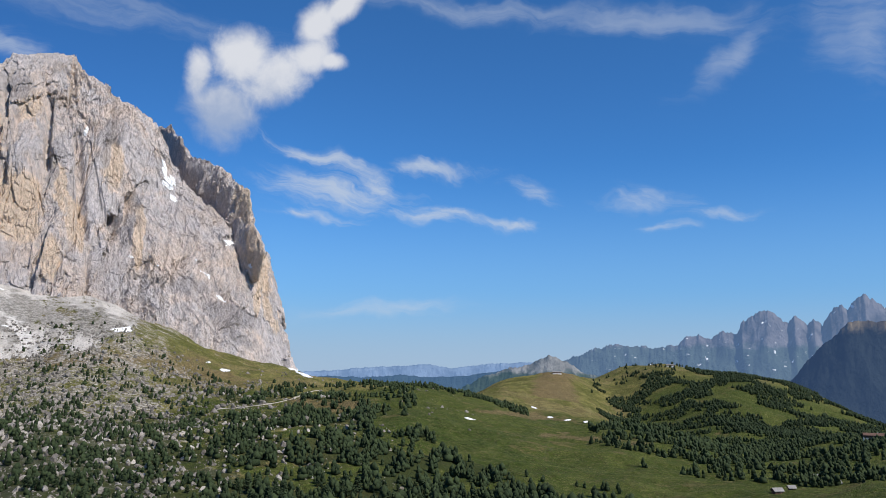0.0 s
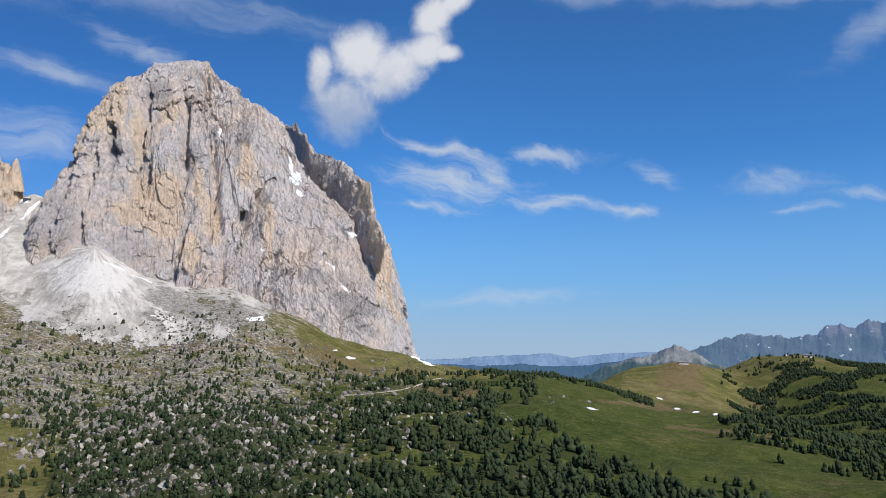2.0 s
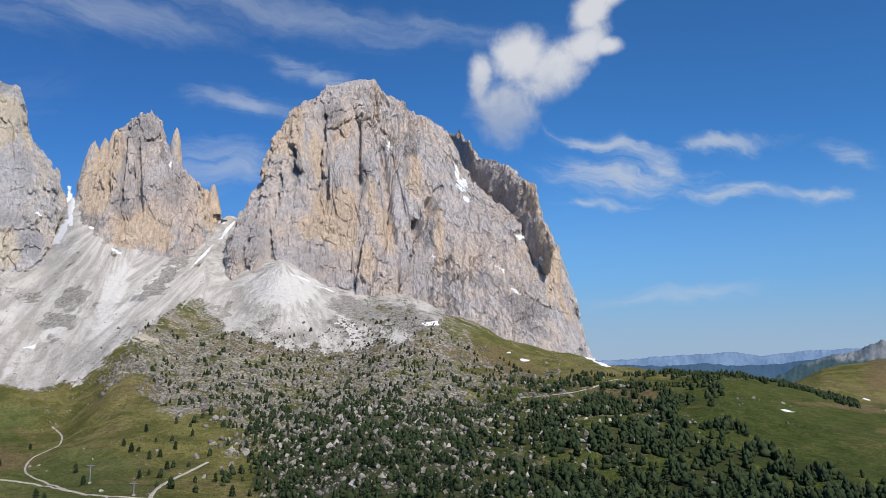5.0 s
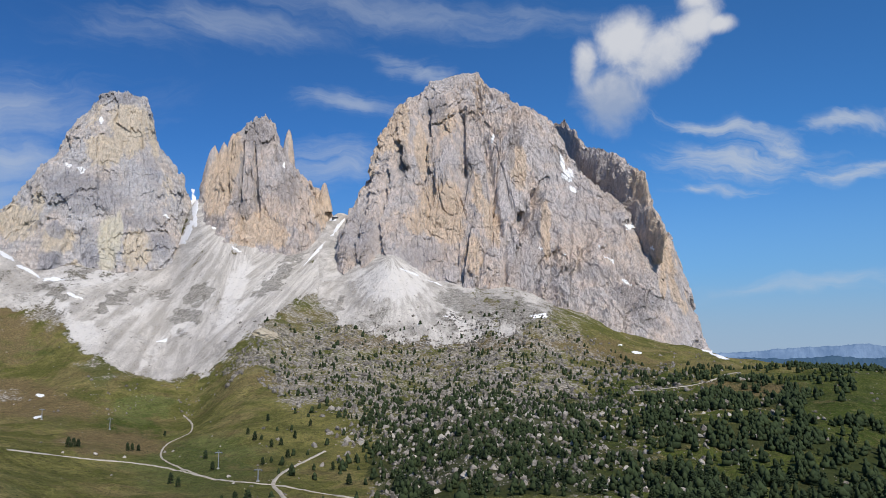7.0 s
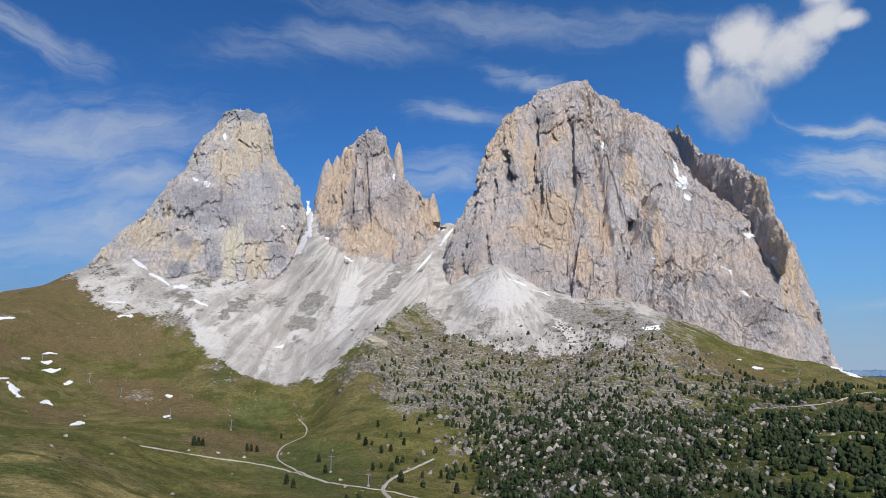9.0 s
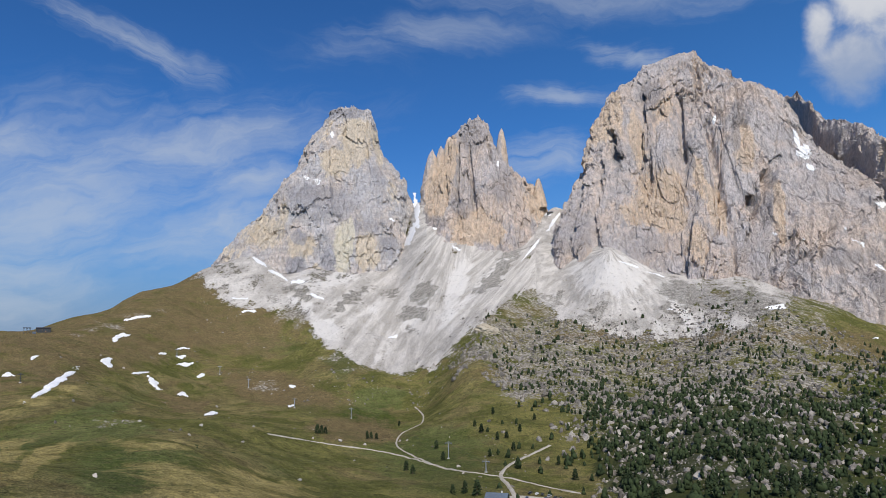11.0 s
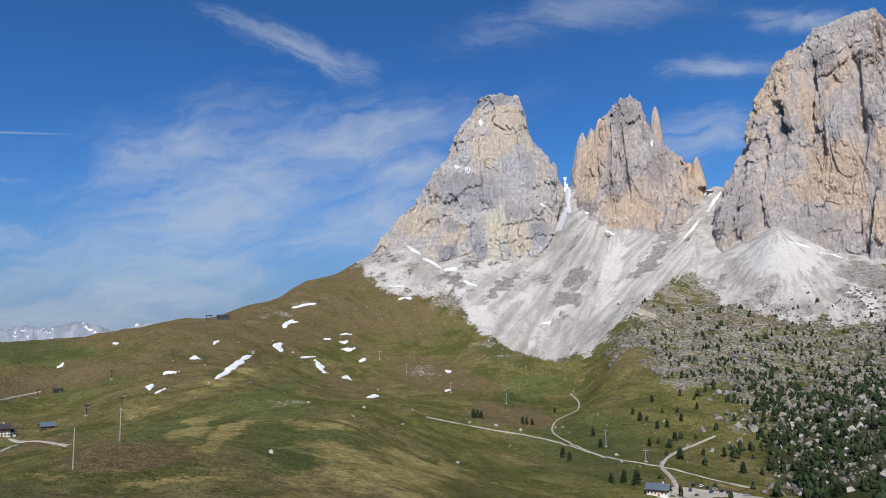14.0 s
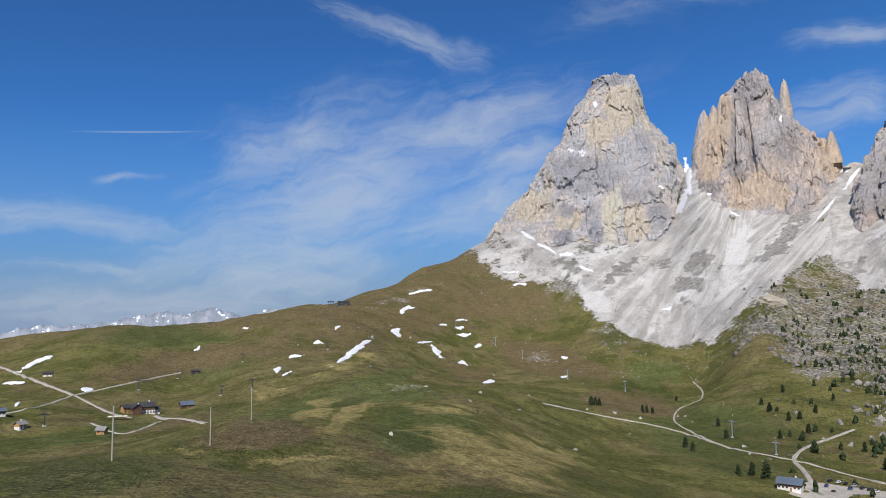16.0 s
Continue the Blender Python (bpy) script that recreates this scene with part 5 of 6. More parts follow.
groves = [
    scatter(30000, -13, 46, 410, 1480, forest_keep),
    scatter(1700, -6.5, 6, 1330, 1720, lambda a, d, x, y: clumps(x, y, 90, 5, -0.4, 0.1) * ramp(d - 1530 + (a - 3) * 0, -160, -60)),
    scatter(900, 2, 13, 900, 1350, lambda a, d, x, y: 0.7 * clumps(x, y, 60, 9, -0.2, 0.3) * beside_track(a, d)),
    scatter(420, 35, 47, 480, 1020, lambda a, d, x, y: (0.1 + 0.6 * clumps(x, y, 40, 91, -0.1, 0.3)) * ramp(a + 0.004 * (d - 500), 46, 36)),
    scatter(300, -14, 1, 500, 680, lambda a, d, x, y: clumps(x, y, 60, 19, -0.2, 0.2) * ramp(d, 690, 640)),
    scatter(8000, -35, -12.5, 800, 1750, lambda a, d, x, y: clumps(x, y, 90, 6, -0.10, 0.16) * (d > 830 + 20 * (a + 24))),
    scatter(1500, -23, -11.0, 830, 1280, lambda a, d, x, y: 0.8 * clumps(x, y, 70, 16, -0.10, 0.22) * ramp(d - 12 * (a + 11), 860, 960)),
    scatter(26000, -36, -11.2, 1700, 2950, lambda a, d, x, y: clumps(x, y, 120, 14, -0.10, 0.16) * (a < -12 + 3 * fbm(x / 120, y / 120, 0 * x + 50, 2)) * (0.06 + 0.94 * (d < 2470 + 420 * ramp(a, -16, -19.5) + 150 * fbm(x / 140, y / 140, 0 * x + 70, 2)))),
]
ta, td = np.concatenate([g[0] for g in groves]), np.concatenate([g[1] for g in groves])
tp = ground_at(ta, td)
th_ = np.where(td < 1700, 3.8 + 7.4 * rs.beta(1.5, 2.3, len(td)), rs.uniform(5.0, 9.5, len(td)))
th_ *= np.where((ta > 6) & (td > 1000), 0.92, 1.0) * (1 + 0.25 * ramp(ta, 20, 12))
tp[:, 2] -= 0.3
near_tree = (td < 600) & (ta > -6) & (ta < 36)
near_ids = np.where(near_tree)[0][:270]
rest = np.ones(len(td), bool)
rest[near_ids] = False
for nm, sel, temps in (("pine_forest", rest & (td < 1700), pine_mid), ("far_pine_forest", rest & (td >= 1700), pine_far)):
    i = np.where(sel)[0]
    wide = rs.uniform(0.9, 1.65, len(i))
    me = joined(nm, temps, tp[i], np.column_stack([th_[i] * wide, th_[i] * wide, th_[i]]), rs.uniform(0, 6.28, len(i)), rs.randint(0, len(temps), len(i)))
    me.materials.append(needle_mat)
    tagged(new(nm, me), "dark green stone pines standing thickly on the slope", "forest", kind="stuff")


def pine_tree(seed):
    """A stone pine of unit height times ten: tapered trunk with limbs, crown of many ragged clumps."""
    r = random.Random(seed)
    root = tagged(new("pine_tree"), "dark green stone pine among pale boulders", "tree", "pines on the rock field")
    bm = bmesh.new()
    bmesh.ops.create_cone(bm, cap_ends=True, segments=7, radius1=0.28, radius2=0.06, depth=8.6, matrix=Matrix.Translation((0, 0, 4.1)))
    tufts = []
    for k in range(30):
        z = 1.0 + 8.2 * (k / 30) ** 0.9
        a = k * 2.4 + r.uniform(-0.4, 0.4)
        reach = (2.1 * (1 - (z / 10.6) ** 1.6) + 0.25) * r.uniform(0.65, 1.15)
        tip = Vector((math.cos(a) * reach, math.sin(a) * reach, z - 0.1 * reach))
        base = Vector((0, 0, z - 0.25))
        way = tip - base
        m = Matrix.Translation(base + way / 2) @ way.to_track_quat("Z", "Y").to_matrix().to_4x4()
        bmesh.ops.create_cone(bm, cap_ends=False, segments=4, radius1=0.07, radius2=0.025, depth=way.length, matrix=m)
        tufts += [(tip, r.uniform(0.55, 0.95)), (base + way * 0.55, r.uniform(0.5, 0.85))]
    part("trunk", bm, bark_mat, root, "grey-brown trunk with short limbs")
    bm = bmesh.new()
    tufts.append((Vector((0, 0, 9.6)), 0.5))
    for at, s in tufts:
        m = Matrix.Translation(at) @ Euler((r.uniform(-.4, .4), r.uniform(-.4, .4), r.uniform(0, 6.28))).to_matrix().to_4x4() @ Matrix.Diagonal((s, s, s * 0.75, 1))
        got = bmesh.ops.create_icosphere(bm, subdivisions=1, radius=1.0, matrix=m)
        for v in got["verts"]:
            v.co += Vector((r.uniform(-1, 1), r.uniform(-1, 1), r.uniform(-1, 1))) * 0.28 * s
    part("crown", bm, needle_mat, root)
    return root


tree_kinds = [pine_tree(40 + k) for k in range(5)]
for n_, i in enumerate(near_ids):
    m = pose(*tp[i], 0, 0, rs.uniform(0, 360))
    k = th_[i] / 10
    kind = tree_kinds[n_ % 5]
    ob = kind if n_ < 5 else copy_thing(kind, m)
    ob.matrix_basis = m @ Matrix.Diagonal((k * 1.1, k * 1.1, k, 1))

# a few lone pines by the tracks in the valley
for a, d, h in ((48.0, 760, 9), (47.5, 690, 8), (53.2, 900, 10), (52.9, 905, 9), (52.5, 905, 8), (56.9, 860, 11), (56.6, 862, 10), (56.3, 865, 9), (45.9, 520, 9), (45.0, 515, 11), (46.8, 505, 7),
                (44.0, 700, 8), (43.4, 790, 9), (42.7, 800, 8), (44.6, 830, 10), (42.2, 740, 9), (45.1, 860, 8), (41.7, 820, 9), (40.6, 870, 8), (43.7, 905, 9), (50.8, 1010, 8), (37.7, 610, 9), (38.9, 660, 8), (50.3, 640, 9), (49.8, 625, 8)):
    m = pose(*ground_at(a, d)[0], 0, 0, a * 77)
    ob = copy_thing(tree_kinds[int(d) % 5], m)
    ob.matrix_basis = m @ Matrix.Diagonal((h / 9, h / 9, h / 10, 1))
    tagged(ob, "lone dark pine on the open pasture by the track", group="lone pines in the valley")


# low juniper and dwarf pine bushes on the pasture
sa, sd = scatter(2600, 56, 100, 480, 1350, lambda a, d, x, y: clumps(x, y, 70, 61, 0.12, 0.35))
sb = scatter(700, 38, 56, 560, 1150, lambda a, d, x, y: clumps(x, y, 60, 63, 0.05, 0.35))
sc_ = scatter(1500, -16, 6, 620, 1750, lambda a, d, x, y: clumps(x, y, 75, 66, 0.10, 0.4))
sa, sd = np.concatenate([sa, sb[0], sc_[0]]), np.concatenate([sd, sb[1], sc_[1]])
sp = ground_at(sa, sd)
sp[:, 2] -= 0.25
sw = rs.uniform(1.2, 3.4, len(sa))
me = joined("juniper_bushes", stone_small, sp, np.column_stack([sw * 1.5, sw * 1.3, sw * 0.8]), rs.uniform(0, 6.28, len(sa)), rs.randint(0, 6, len(sa)))
me.materials.append(leaf_material("juniper", (0.020, 0.030, 0.012), (0.060, 0.072, 0.026)))
tagged(new("juniper_bushes", me), "low dark juniper bushes on the pasture", "bushes", kind="stuff")


def stone_keep(a, d, x, y):
    return inside(a + 3.0 * fbm(x / 90, y / 90, 0 * x + 40, 3), d + 110 * fbm(x / 90, y / 90, 0 * x, 3), BOULDERS) * (0.30 + 0.70 * clumps(x, y, 55, 88, -0.3, 0.25)) * (0.12 + 0.88 * ramp(a, 11, 24)) * ramp(d, 400, 480)


fields = [scatter(42000, 2, 47, 410, 1500, stone_keep),
          scatter(900, 44, 58, 1130, 1330, lambda a, d, x, y: clumps(x, y, 50, 31, -0.1, 0.3)),
          scatter(5000, 39, 66, 1350, 2100, lambda a, d, x, y: 0.7 * clumps(x, y, 60, 37, -0.1, 0.3)),
          scatter(900, 8, 46, 1380, 1600, lambda a, d, x, y: 0.5 + 0 * d),
          scatter(700, 34, 46, 470, 1000, lambda a, d, x, y: clumps(x, y, 45, 93, -0.1, 0.3) * ramp(a, 46, 36)),
          scatter(260, 40, 75, 500, 1250, lambda a, d, x, y: clumps(x, y, 70, 33, 0.0, 0.3)),
          scatter(500, -3, 12, 900, 1800, lambda a, d, x, y: clumps(x, y, 70, 35, 0.0, 0.3))]
ba, bd = np.concatenate([g[0] for g in fields]), np.concatenate([g[1] for g in fields])
bp = ground_at(ba, bd)
size = (1.3 + 2.3 * rs.pareto(1.9, len(ba)).clip(0, 3.0)) * (0.80 + 0.30 * ramp(bd, 550, 900) * ramp(bd, 1450, 1200))
size *= np.where((ba > 47) | (bd > 1520), 0.6, 1.0)
bs = np.column_stack([size * rs.uniform(0.8, 1.6, len(ba)), size * rs.uniform(0.8, 1.3, len(ba)), size * rs.uniform(0.7, 1.3, len(ba))])
bp[:, 2] += size * 0.12
turn = rs.uniform(0, 6.28, len(ba))
pick = rs.randint(0, 6, len(ba))
single = np.where((size > 3.6) & (bd < 900))[0][:260]
rest = np.ones(len(ba), bool)
rest[single] = False
i = np.where(rest & (size < 3.2))[0]
j = np.where(rest & (size >= 3.2))[0]
for nm, idx, temps in (("loose_stones", i, stone_small), ("rock_debris", j, stone_big)):
    me = joined(nm, temps, bp[idx], bs[idx], turn[idx], pick[idx])
    me.materials.append(stone_mat)
    tagged(new(nm, me), "pale grey angular boulders strewn over the slope", "boulders", kind="stuff")
LONE_STONES = []
blocks = []
for k, (tv, tf) in enumerate(stone_big):
    me = bpy.data.meshes.new("boulder")
    me.from_pydata(tv.tolist(), [], tf.tolist())
    me.materials.append(stone_mat)
    blocks.append(me)
for i in single:
    ob = tagged(new("boulder", blocks[pick[i]]), "large pale grey boulder standing among pines", "boulder", "boulders of the rock field")
    ob.matrix_basis = pose(*bp[i], 0, 0, math.degrees(turn[i])) @ Matrix.Diagonal((*bs[i], 1))

for k, (a, e, s_) in enumerate([(55.2, -7.15, 7), (53.4, -7.45, 6), (57.2, -6.9, 5), (58.2, -9.8, 4.5), (72.0, -8.7, 4.5), (50.2, -7.2, 5), (46.3, -9.15, 5), (46.0, -9.6, 4), (49.6, -8.6, 3.5), (66.0, -6.3, 4.5),
                                (69.3, -5.2, 5), (70.4, -5.15, 4), (65.2, -5.7, 5), (61.5, -5.9, 4.5), (47.6, -6.3, 4), (47.0, -7.0, 3.5), (41.3, -8.3, 3.5), (53.9, -4.0, 4), (60.3, -3.6, 4), (57.2, -3.1, 4.5), (70.5, -1.5, 6), (72.0, -0.6, 6)]):
    LONE_STONES.append((a, e, s_ * 0.8, k))

# ================= snow =================
_Z = _z.reshape(len(_d), len(_az))
_in_view = (_az > -37) & (_az < 105)
_azv, _Zv = _az[_in_view], _Z[:, _in_view]


def sight(a, e, lift=0.0):
    """Where the slope at azimuth a lies at elevation e from the view point: first meeting with the ground, as (n, 3)."""
    a, e = np.atleast_1d(np.asarray(a, float)), np.atleast_1d(np.asarray(e, float))
    out = np.empty((len(a), 3))
    for k, (u, v) in enumerate(zip(a, e)):
        j = int(min(max(np.searchsorted(_azv, u) - 1, 0), len(_azv) - 2))
        f = min(max((u - _azv[j]) / (_azv[j + 1] - _azv[j]), 0), 1)
        gap = _Zv[:, j] * (1 - f) + _Zv[:, j + 1] * f - _d * math.tan(radians(v))
        gap[_d < 90] = -1
        up = np.where((gap[1:] >= 0) & (gap[:-1] < 0))[0]
        q = up[0] if len(up) else len(_d) - 2
        t = min(max(gap[q] / (gap[q] - gap[q + 1] + 1e-9), 0), 1)
        d = _d[q] + t * (_d[q + 1] - _d[q])
        out[k, :2] = heading(u)[0] * d
        out[k, 2] = d * math.tan(radians(v)) + lift
    return out


for a, e, s_, k in LONE_STONES:
    p = sight(a, e)[0]
    ob = tagged(new("boulder", blocks[k % 6]), "pale grey boulder lying alone on the pasture", "boulder", "lone boulders on the pasture")
    ob.matrix_basis = pose(p[0], p[1], p[2] + s_ * 0.15, 0, 0, 47 * k) @ Matrix.Diagonal((s_ * 1.25, s_, s_ * 0.8, 1))


def ground_snow(a, e, ra, re, turn=0.0, seed=0):
    """A thin leftover of snow on the slope, its rim eaten away unevenly."""
    nx, ny = max(24, int(ra * 2.6 / 0.03)), max(16, int(re * 2.6 / 0.02))
    X, Y = np.meshgrid(np.linspace(-1.3, 1.3, nx), np.linspace(-1.3, 1.3, ny))
    c, s = math.cos(radians(turn)), math.sin(radians(turn))
    bend = 0.5 * re * np.sin(2.1 * X + seed * 1.7)
    x, y = ra * X, re * Y + bend
    A, E = a - (x * c - y * s), e + x * s + y * c
    wild = fbm(A / 0.75 + seed * 3.1, E / 0.30, 0 * A + seed, 4, 0.62)
    body = 1 - np.hypot(X, Y) + 0.55 * wild + 0.15 * np.sin(3.0 * X + seed)
    on = body > 0.06
    cell = on[:-1, :-1] & on[1:, :-1] & on[:-1, 1:] & on[1:, 1:]
    rows_, cols_ = np.where(cell)
    if len(rows_) < 2:
        return
    used = np.zeros(X.shape, bool)
    for i, j in ((0, 0), (1, 0), (1, 1), (0, 1)):
        used[rows_ + i, cols_ + j] = True
    idx = np.cumsum(used.ravel()) - 1
    p = sight(A[used], E[used])
    p[:, 2] += np.clip(body[used] * 4.0, 0.25, 1.5)
    f = np.stack([idx[(rows_ + i) * nx + cols_ + j] for i, j in ((0, 0), (0, 1), (1, 1), (1, 0))], -1)
    me = bpy.data.meshes.new("snow_patch")
    me.from_pydata(p.tolist(), [], f.tolist())
    smooth(me)
    me.materials.append(snow_mat)
    return tagged(new("snow_patch", me), "leftover patch of white old snow on the slope", "snow", "snow patches on the pasture")


PASTURE_SNOW = [(74.9, -2.55, 2.1, 0.30, 30), (71.64, -1.1, 0.55, 0.36, -35), (68.45, -2.6, 0.85, 0.26, -36), (69.4, -1.85, 0.85, 0.09, 2), (70.77, 0.68, 0.55, 0.3, 8), (69.7, 2.0, 1.0, 0.16, 14),
                (66.35, -1.3, 0.55, 0.2, 5), (65.4, -2.15, 0.42, 0.15, 0), (66.5, -3.5, 0.45, 0.17, -20), (64.3, -4.9, 0.65, 0.18, 8), (58.75, -3.05, 0.3, 0.15, 10), (58.8, -4.5, 0.3, 0.15, -12)]
FIELD_SNOW = [(77.6, -1.85, 0.45, 0.2, 12), (79.1, -2.8, 0.65, 0.2, 16), (80.5, -3.75, 0.3, 0.28, 0), (79.7, -4.05, 0.5, 0.12, 14), (75.9, -0.65, 0.45, 0.14, 25), (82.8, -0.65, 0.22, 0.15, 20),
              (86.2, -2.1, 0.25, 0.15, 25), (96.6, -2.85, 1.3, 0.2, 24), (97.9, -4.1, 0.85, 0.12, 2), (93.35, -4.7, 0.55, 0.18, 4), (97.5, -5.45, 0.28, 0.13, 15), (66.6, -0.2, 0.5, 0.12, 3),
              (68.0, -0.55, 0.3, 0.1, 8), (66.7, -0.75, 0.35, 0.16, 0)]
FOOT_SNOW = [(23.2, 2.24, 0.85, 0.22, -6), (11.5, -0.25, 0.95, 0.24, -25), (10.3, -0.85, 0.8, 0.12, -14), (15.97, -0.5, 0.5, 0.14, -6), (17.4, 0.0, 0.25, 0.1, 0), (30.4, 2.3, 0.25, 0.08, 0),
             (51.2, 0.55, 0.42, 0.18, 25), (61.3, 6.2, 0.75, 0.17, -40), (60.0, 5.25, 1.0, 0.17, -30), (58.3, 4.75, 0.7, 0.22, 10), (62.9, 3.5, 0.7, 0.12, -4), (33.3, 5.75, 1.0, 0.09, -24), (31.3, 4.9, 0.7, 0.09, -18),
             ]
GULLY_SNOW = [(49.4, 10.3, 0.34, 0.85, 0), (49.7, 8.9, 0.42, 0.6, -10), (50.2, 7.8, 0.3, 0.5, -25), (47.8, 8.9, 0.3, 0.22, 30), (46.2, 7.25, 0.4, 0.1, -20), (40.6, 8.6, 0.16, 0.75, -32), (39.1, 9.72, 0.5, 0.14, 20),
              (38.9, 8.9, 0.2, 0.8, -38), (40.2, 7.4, 0.12, 0.9, -42), (57.0, 3.6, 0.5, 0.1, -30), (62.0, 2.5, 0.5, 0.1, 0)]
HILL_SNOW = [(-6.95, -3.13, 0.28, 0.1, 0), (-10.7, -4.1, 0.28, 0.09, 0), (-4.3, -2.75, 0.7, 0.12, -15), (-8.2, -3.85, 0.3, 0.07, 0), (-2.1, -4.02, 0.45, 0.08, -8), (-9.4, -4.0, 0.3, 0.06, 0)]
for k, args in enumerate(PASTURE_SNOW + FIELD_SNOW + FOOT_SNOW + GULLY_SNOW + HILL_SNOW):
    ground_snow(args[0], args[1], args[2] * 0.92, args[3] * (1.3 if args in GULLY_SNOW else 0.74), args[4], seed=k)


def rock_snow(grid, a, e, ra, re, turn=0.0):
    """Snow in a cleft or on a ledge: a skin that follows the rock under it."""
    c, s = math.cos(radians(turn)), math.sin(radians(turn))
    A = np.degrees(np.arctan2(-grid[..., 0], grid[..., 1]))
    E = np.degrees(np.arctan2(grid[..., 2], np.hypot(grid[..., 0], grid[..., 1])))
    x, y = a - A, E - e
    q = np.hypot((x * c + y * s) / ra, (-x * s + y * c) / re) / 1.35 + 0.16 * perlin(grid[..., 0] / 9, grid[..., 1] / 9, grid[..., 2] / 9)
    cell = q < 1
    cell = cell[:-1, :-1] & cell[1:, :-1] & cell[:-1, 1:] & cell[1:, 1:]
    rows_, cols_ = np.where(cell)
    if not len(rows_):
        return
    # keep the largest patch that hangs together
    left_, best = set(zip(rows_.tolist(), cols_.tolist())), []
    while left_:
        todo, piece = [left_.pop()], []
        while todo:
            i, j = todo.pop()
            piece.append((i, j))
            for q_ in ((i + 1, j), (i - 1, j), (i, j + 1), (i, j - 1)):
                if q_ in left_:
                    left_.remove(q_)
                    todo.append(q_)
        best = max(best, piece, key=len)
    rows_, cols_ = np.array(best).T
    r0, r1, c0, c1 = rows_.min(), rows_.max() + 2, cols_.min(), cols_.max() + 2
    sub = grid[r0:r1, c0:c1].copy()
    n = np.cross(np.gradient(sub, axis=1), np.gradient(sub, axis=0)) if min(sub.shape[:2]) > 1 else None
    if n is None:
        return
    n /= np.linalg.norm(n, axis=-1, keepdims=True) + 1e-9
    n *= np.where((n * sub).sum(-1, keepdims=True) > 0, -1.0, 1.0)
    sub += n * 1.4
    w_ = c1 - c0
    idx = [(int((i - r0) * w_ + j - c0), int((i - r0) * w_ + j + 1 - c0), int((i + 1 - r0) * w_ + j + 1 - c0), int((i + 1 - r0) * w_ + j - c0)) for i, j in zip(rows_, cols_)]
    used = sorted({k for f in idx for k in f})
    at = {k: m for m, k in enumerate(used)}
    me = bpy.data.meshes.new("snow_patch")
    me.from_pydata(sub.reshape(-1, 3)[used].tolist(), [], [[at[k] for k in f] for f in idx])
    me.materials.append(snow_mat)
    tagged(new("snow_patch", me), "white snow lodged in a cleft of the rock wall", "snow", "snow in the rock walls")


for args in ((20.8, 12.9, .38, .45, 20), (21.2, 13.9, .13, .5, 12), (21.6, 7.0, .4, .13, -8), (23.05, 7.45, .25, .13, -30), (26.6, 15.9, .10, .32, -10), (20.45, 11.85, .32, .15, -40),
             (16.4, 8.85, .45, .2, 8), (17.2, 6.0, 1.0, .12, -34), (24.6, 18.3, .1, .25, 0), (18.6, 7.6, .13, .35, 0), (16.5, 4.6, .5, .12, -35)):
    rock_snow(GRIDS[0], *args)
for args in ((14.7, 7.2, .3, .12, -30), (19.6, 13.4, .35, .12, -30)):
    rock_snow(GRIDS[1], *args)
for g_ in (GRIDS[2], GRIDS[-1]):
    for args in ((49.42, 10.3, .17, .75, 0), (49.6, 9.2, .2, .6, -15), (49.9, 8.1, .2, .6, -20)):
        rock_snow(g_, *args)
rock_snow(GRIDS[2], 42.95, 13.7, .09, .2, 0)
for args in ((51.2, 9.55, .3, .14, -10), (57.95, 12.65, .22, .15, -20), (57.1, 12.35, .25, .2, -20), (56.0, 15.9, .12, .2, 0)):
    rock_snow(GRIDS[-1], *args)

# ================= tracks =================
track_mat = simple("gravel_track", (0.40, 0.36, 0.30), 0.95, 0.22, 0.8, bump=0.1)


def track(name, way, wide, label):
    """A gravel track laid over the slope, its rims worn unevenly."""
    q = np.array(way, float)
    line = []
    for k in range(len(q) - 1):
        p0, p1, p2, p3 = q[max(k - 1, 0)], q[k], q[k + 1], q[min(k + 2, len(q) - 1)]
        for t in np.linspace(0, 1, 14, endpoint=False):
            line.append(0.5 * (2 * p1 + (p2 - p0) * t + (2 * p0 - 5 * p1 + 4 * p2 - p3) * t * t + (3 * p1 - p0 - 3 * p2 + p3) * t ** 3))
    line = np.array(line + [q[-1]])
    pts = sight(line[:, 0], line[:, 1])[:, :2]
    for _ in range(2):
        pts[1:-1] = 0.25 * pts[:-2] + 0.5 * pts[1:-1] + 0.25 * pts[2:]
    along = np.gradient(pts, axis=0)
    side = np.column_stack([-along[:, 1], along[:, 0]]) / (np.linalg.norm(along, axis=1)[:, None] + 1e-9)
    wob = 0.78 + 0.12 * perlin(pts[:, 0] / 14, pts[:, 1] / 14, 0 * pts[:, 0])
    rows_ = []
    for q, h in ((-1.25, -0.8), (-1, 0.45), (0, 0.6), (1, 0.45), (1.25, -0.8)):
        v = pts + side * (q * wide / 2 * wob)[:, None]
        rows_.append(np.column_stack([v, heights(v) + h]))
    rows_ = np.array(rows_)
    rows_[:, :, 2] = np.maximum(rows_[:, :, 2], rows_[2:3, :, 2] - 1.2)
    me = grid_mesh(name, rows_, False)
    smooth(me)
    me.materials.append(track_mat)
    return tagged(new(name, me), label, "track", kind="structure")


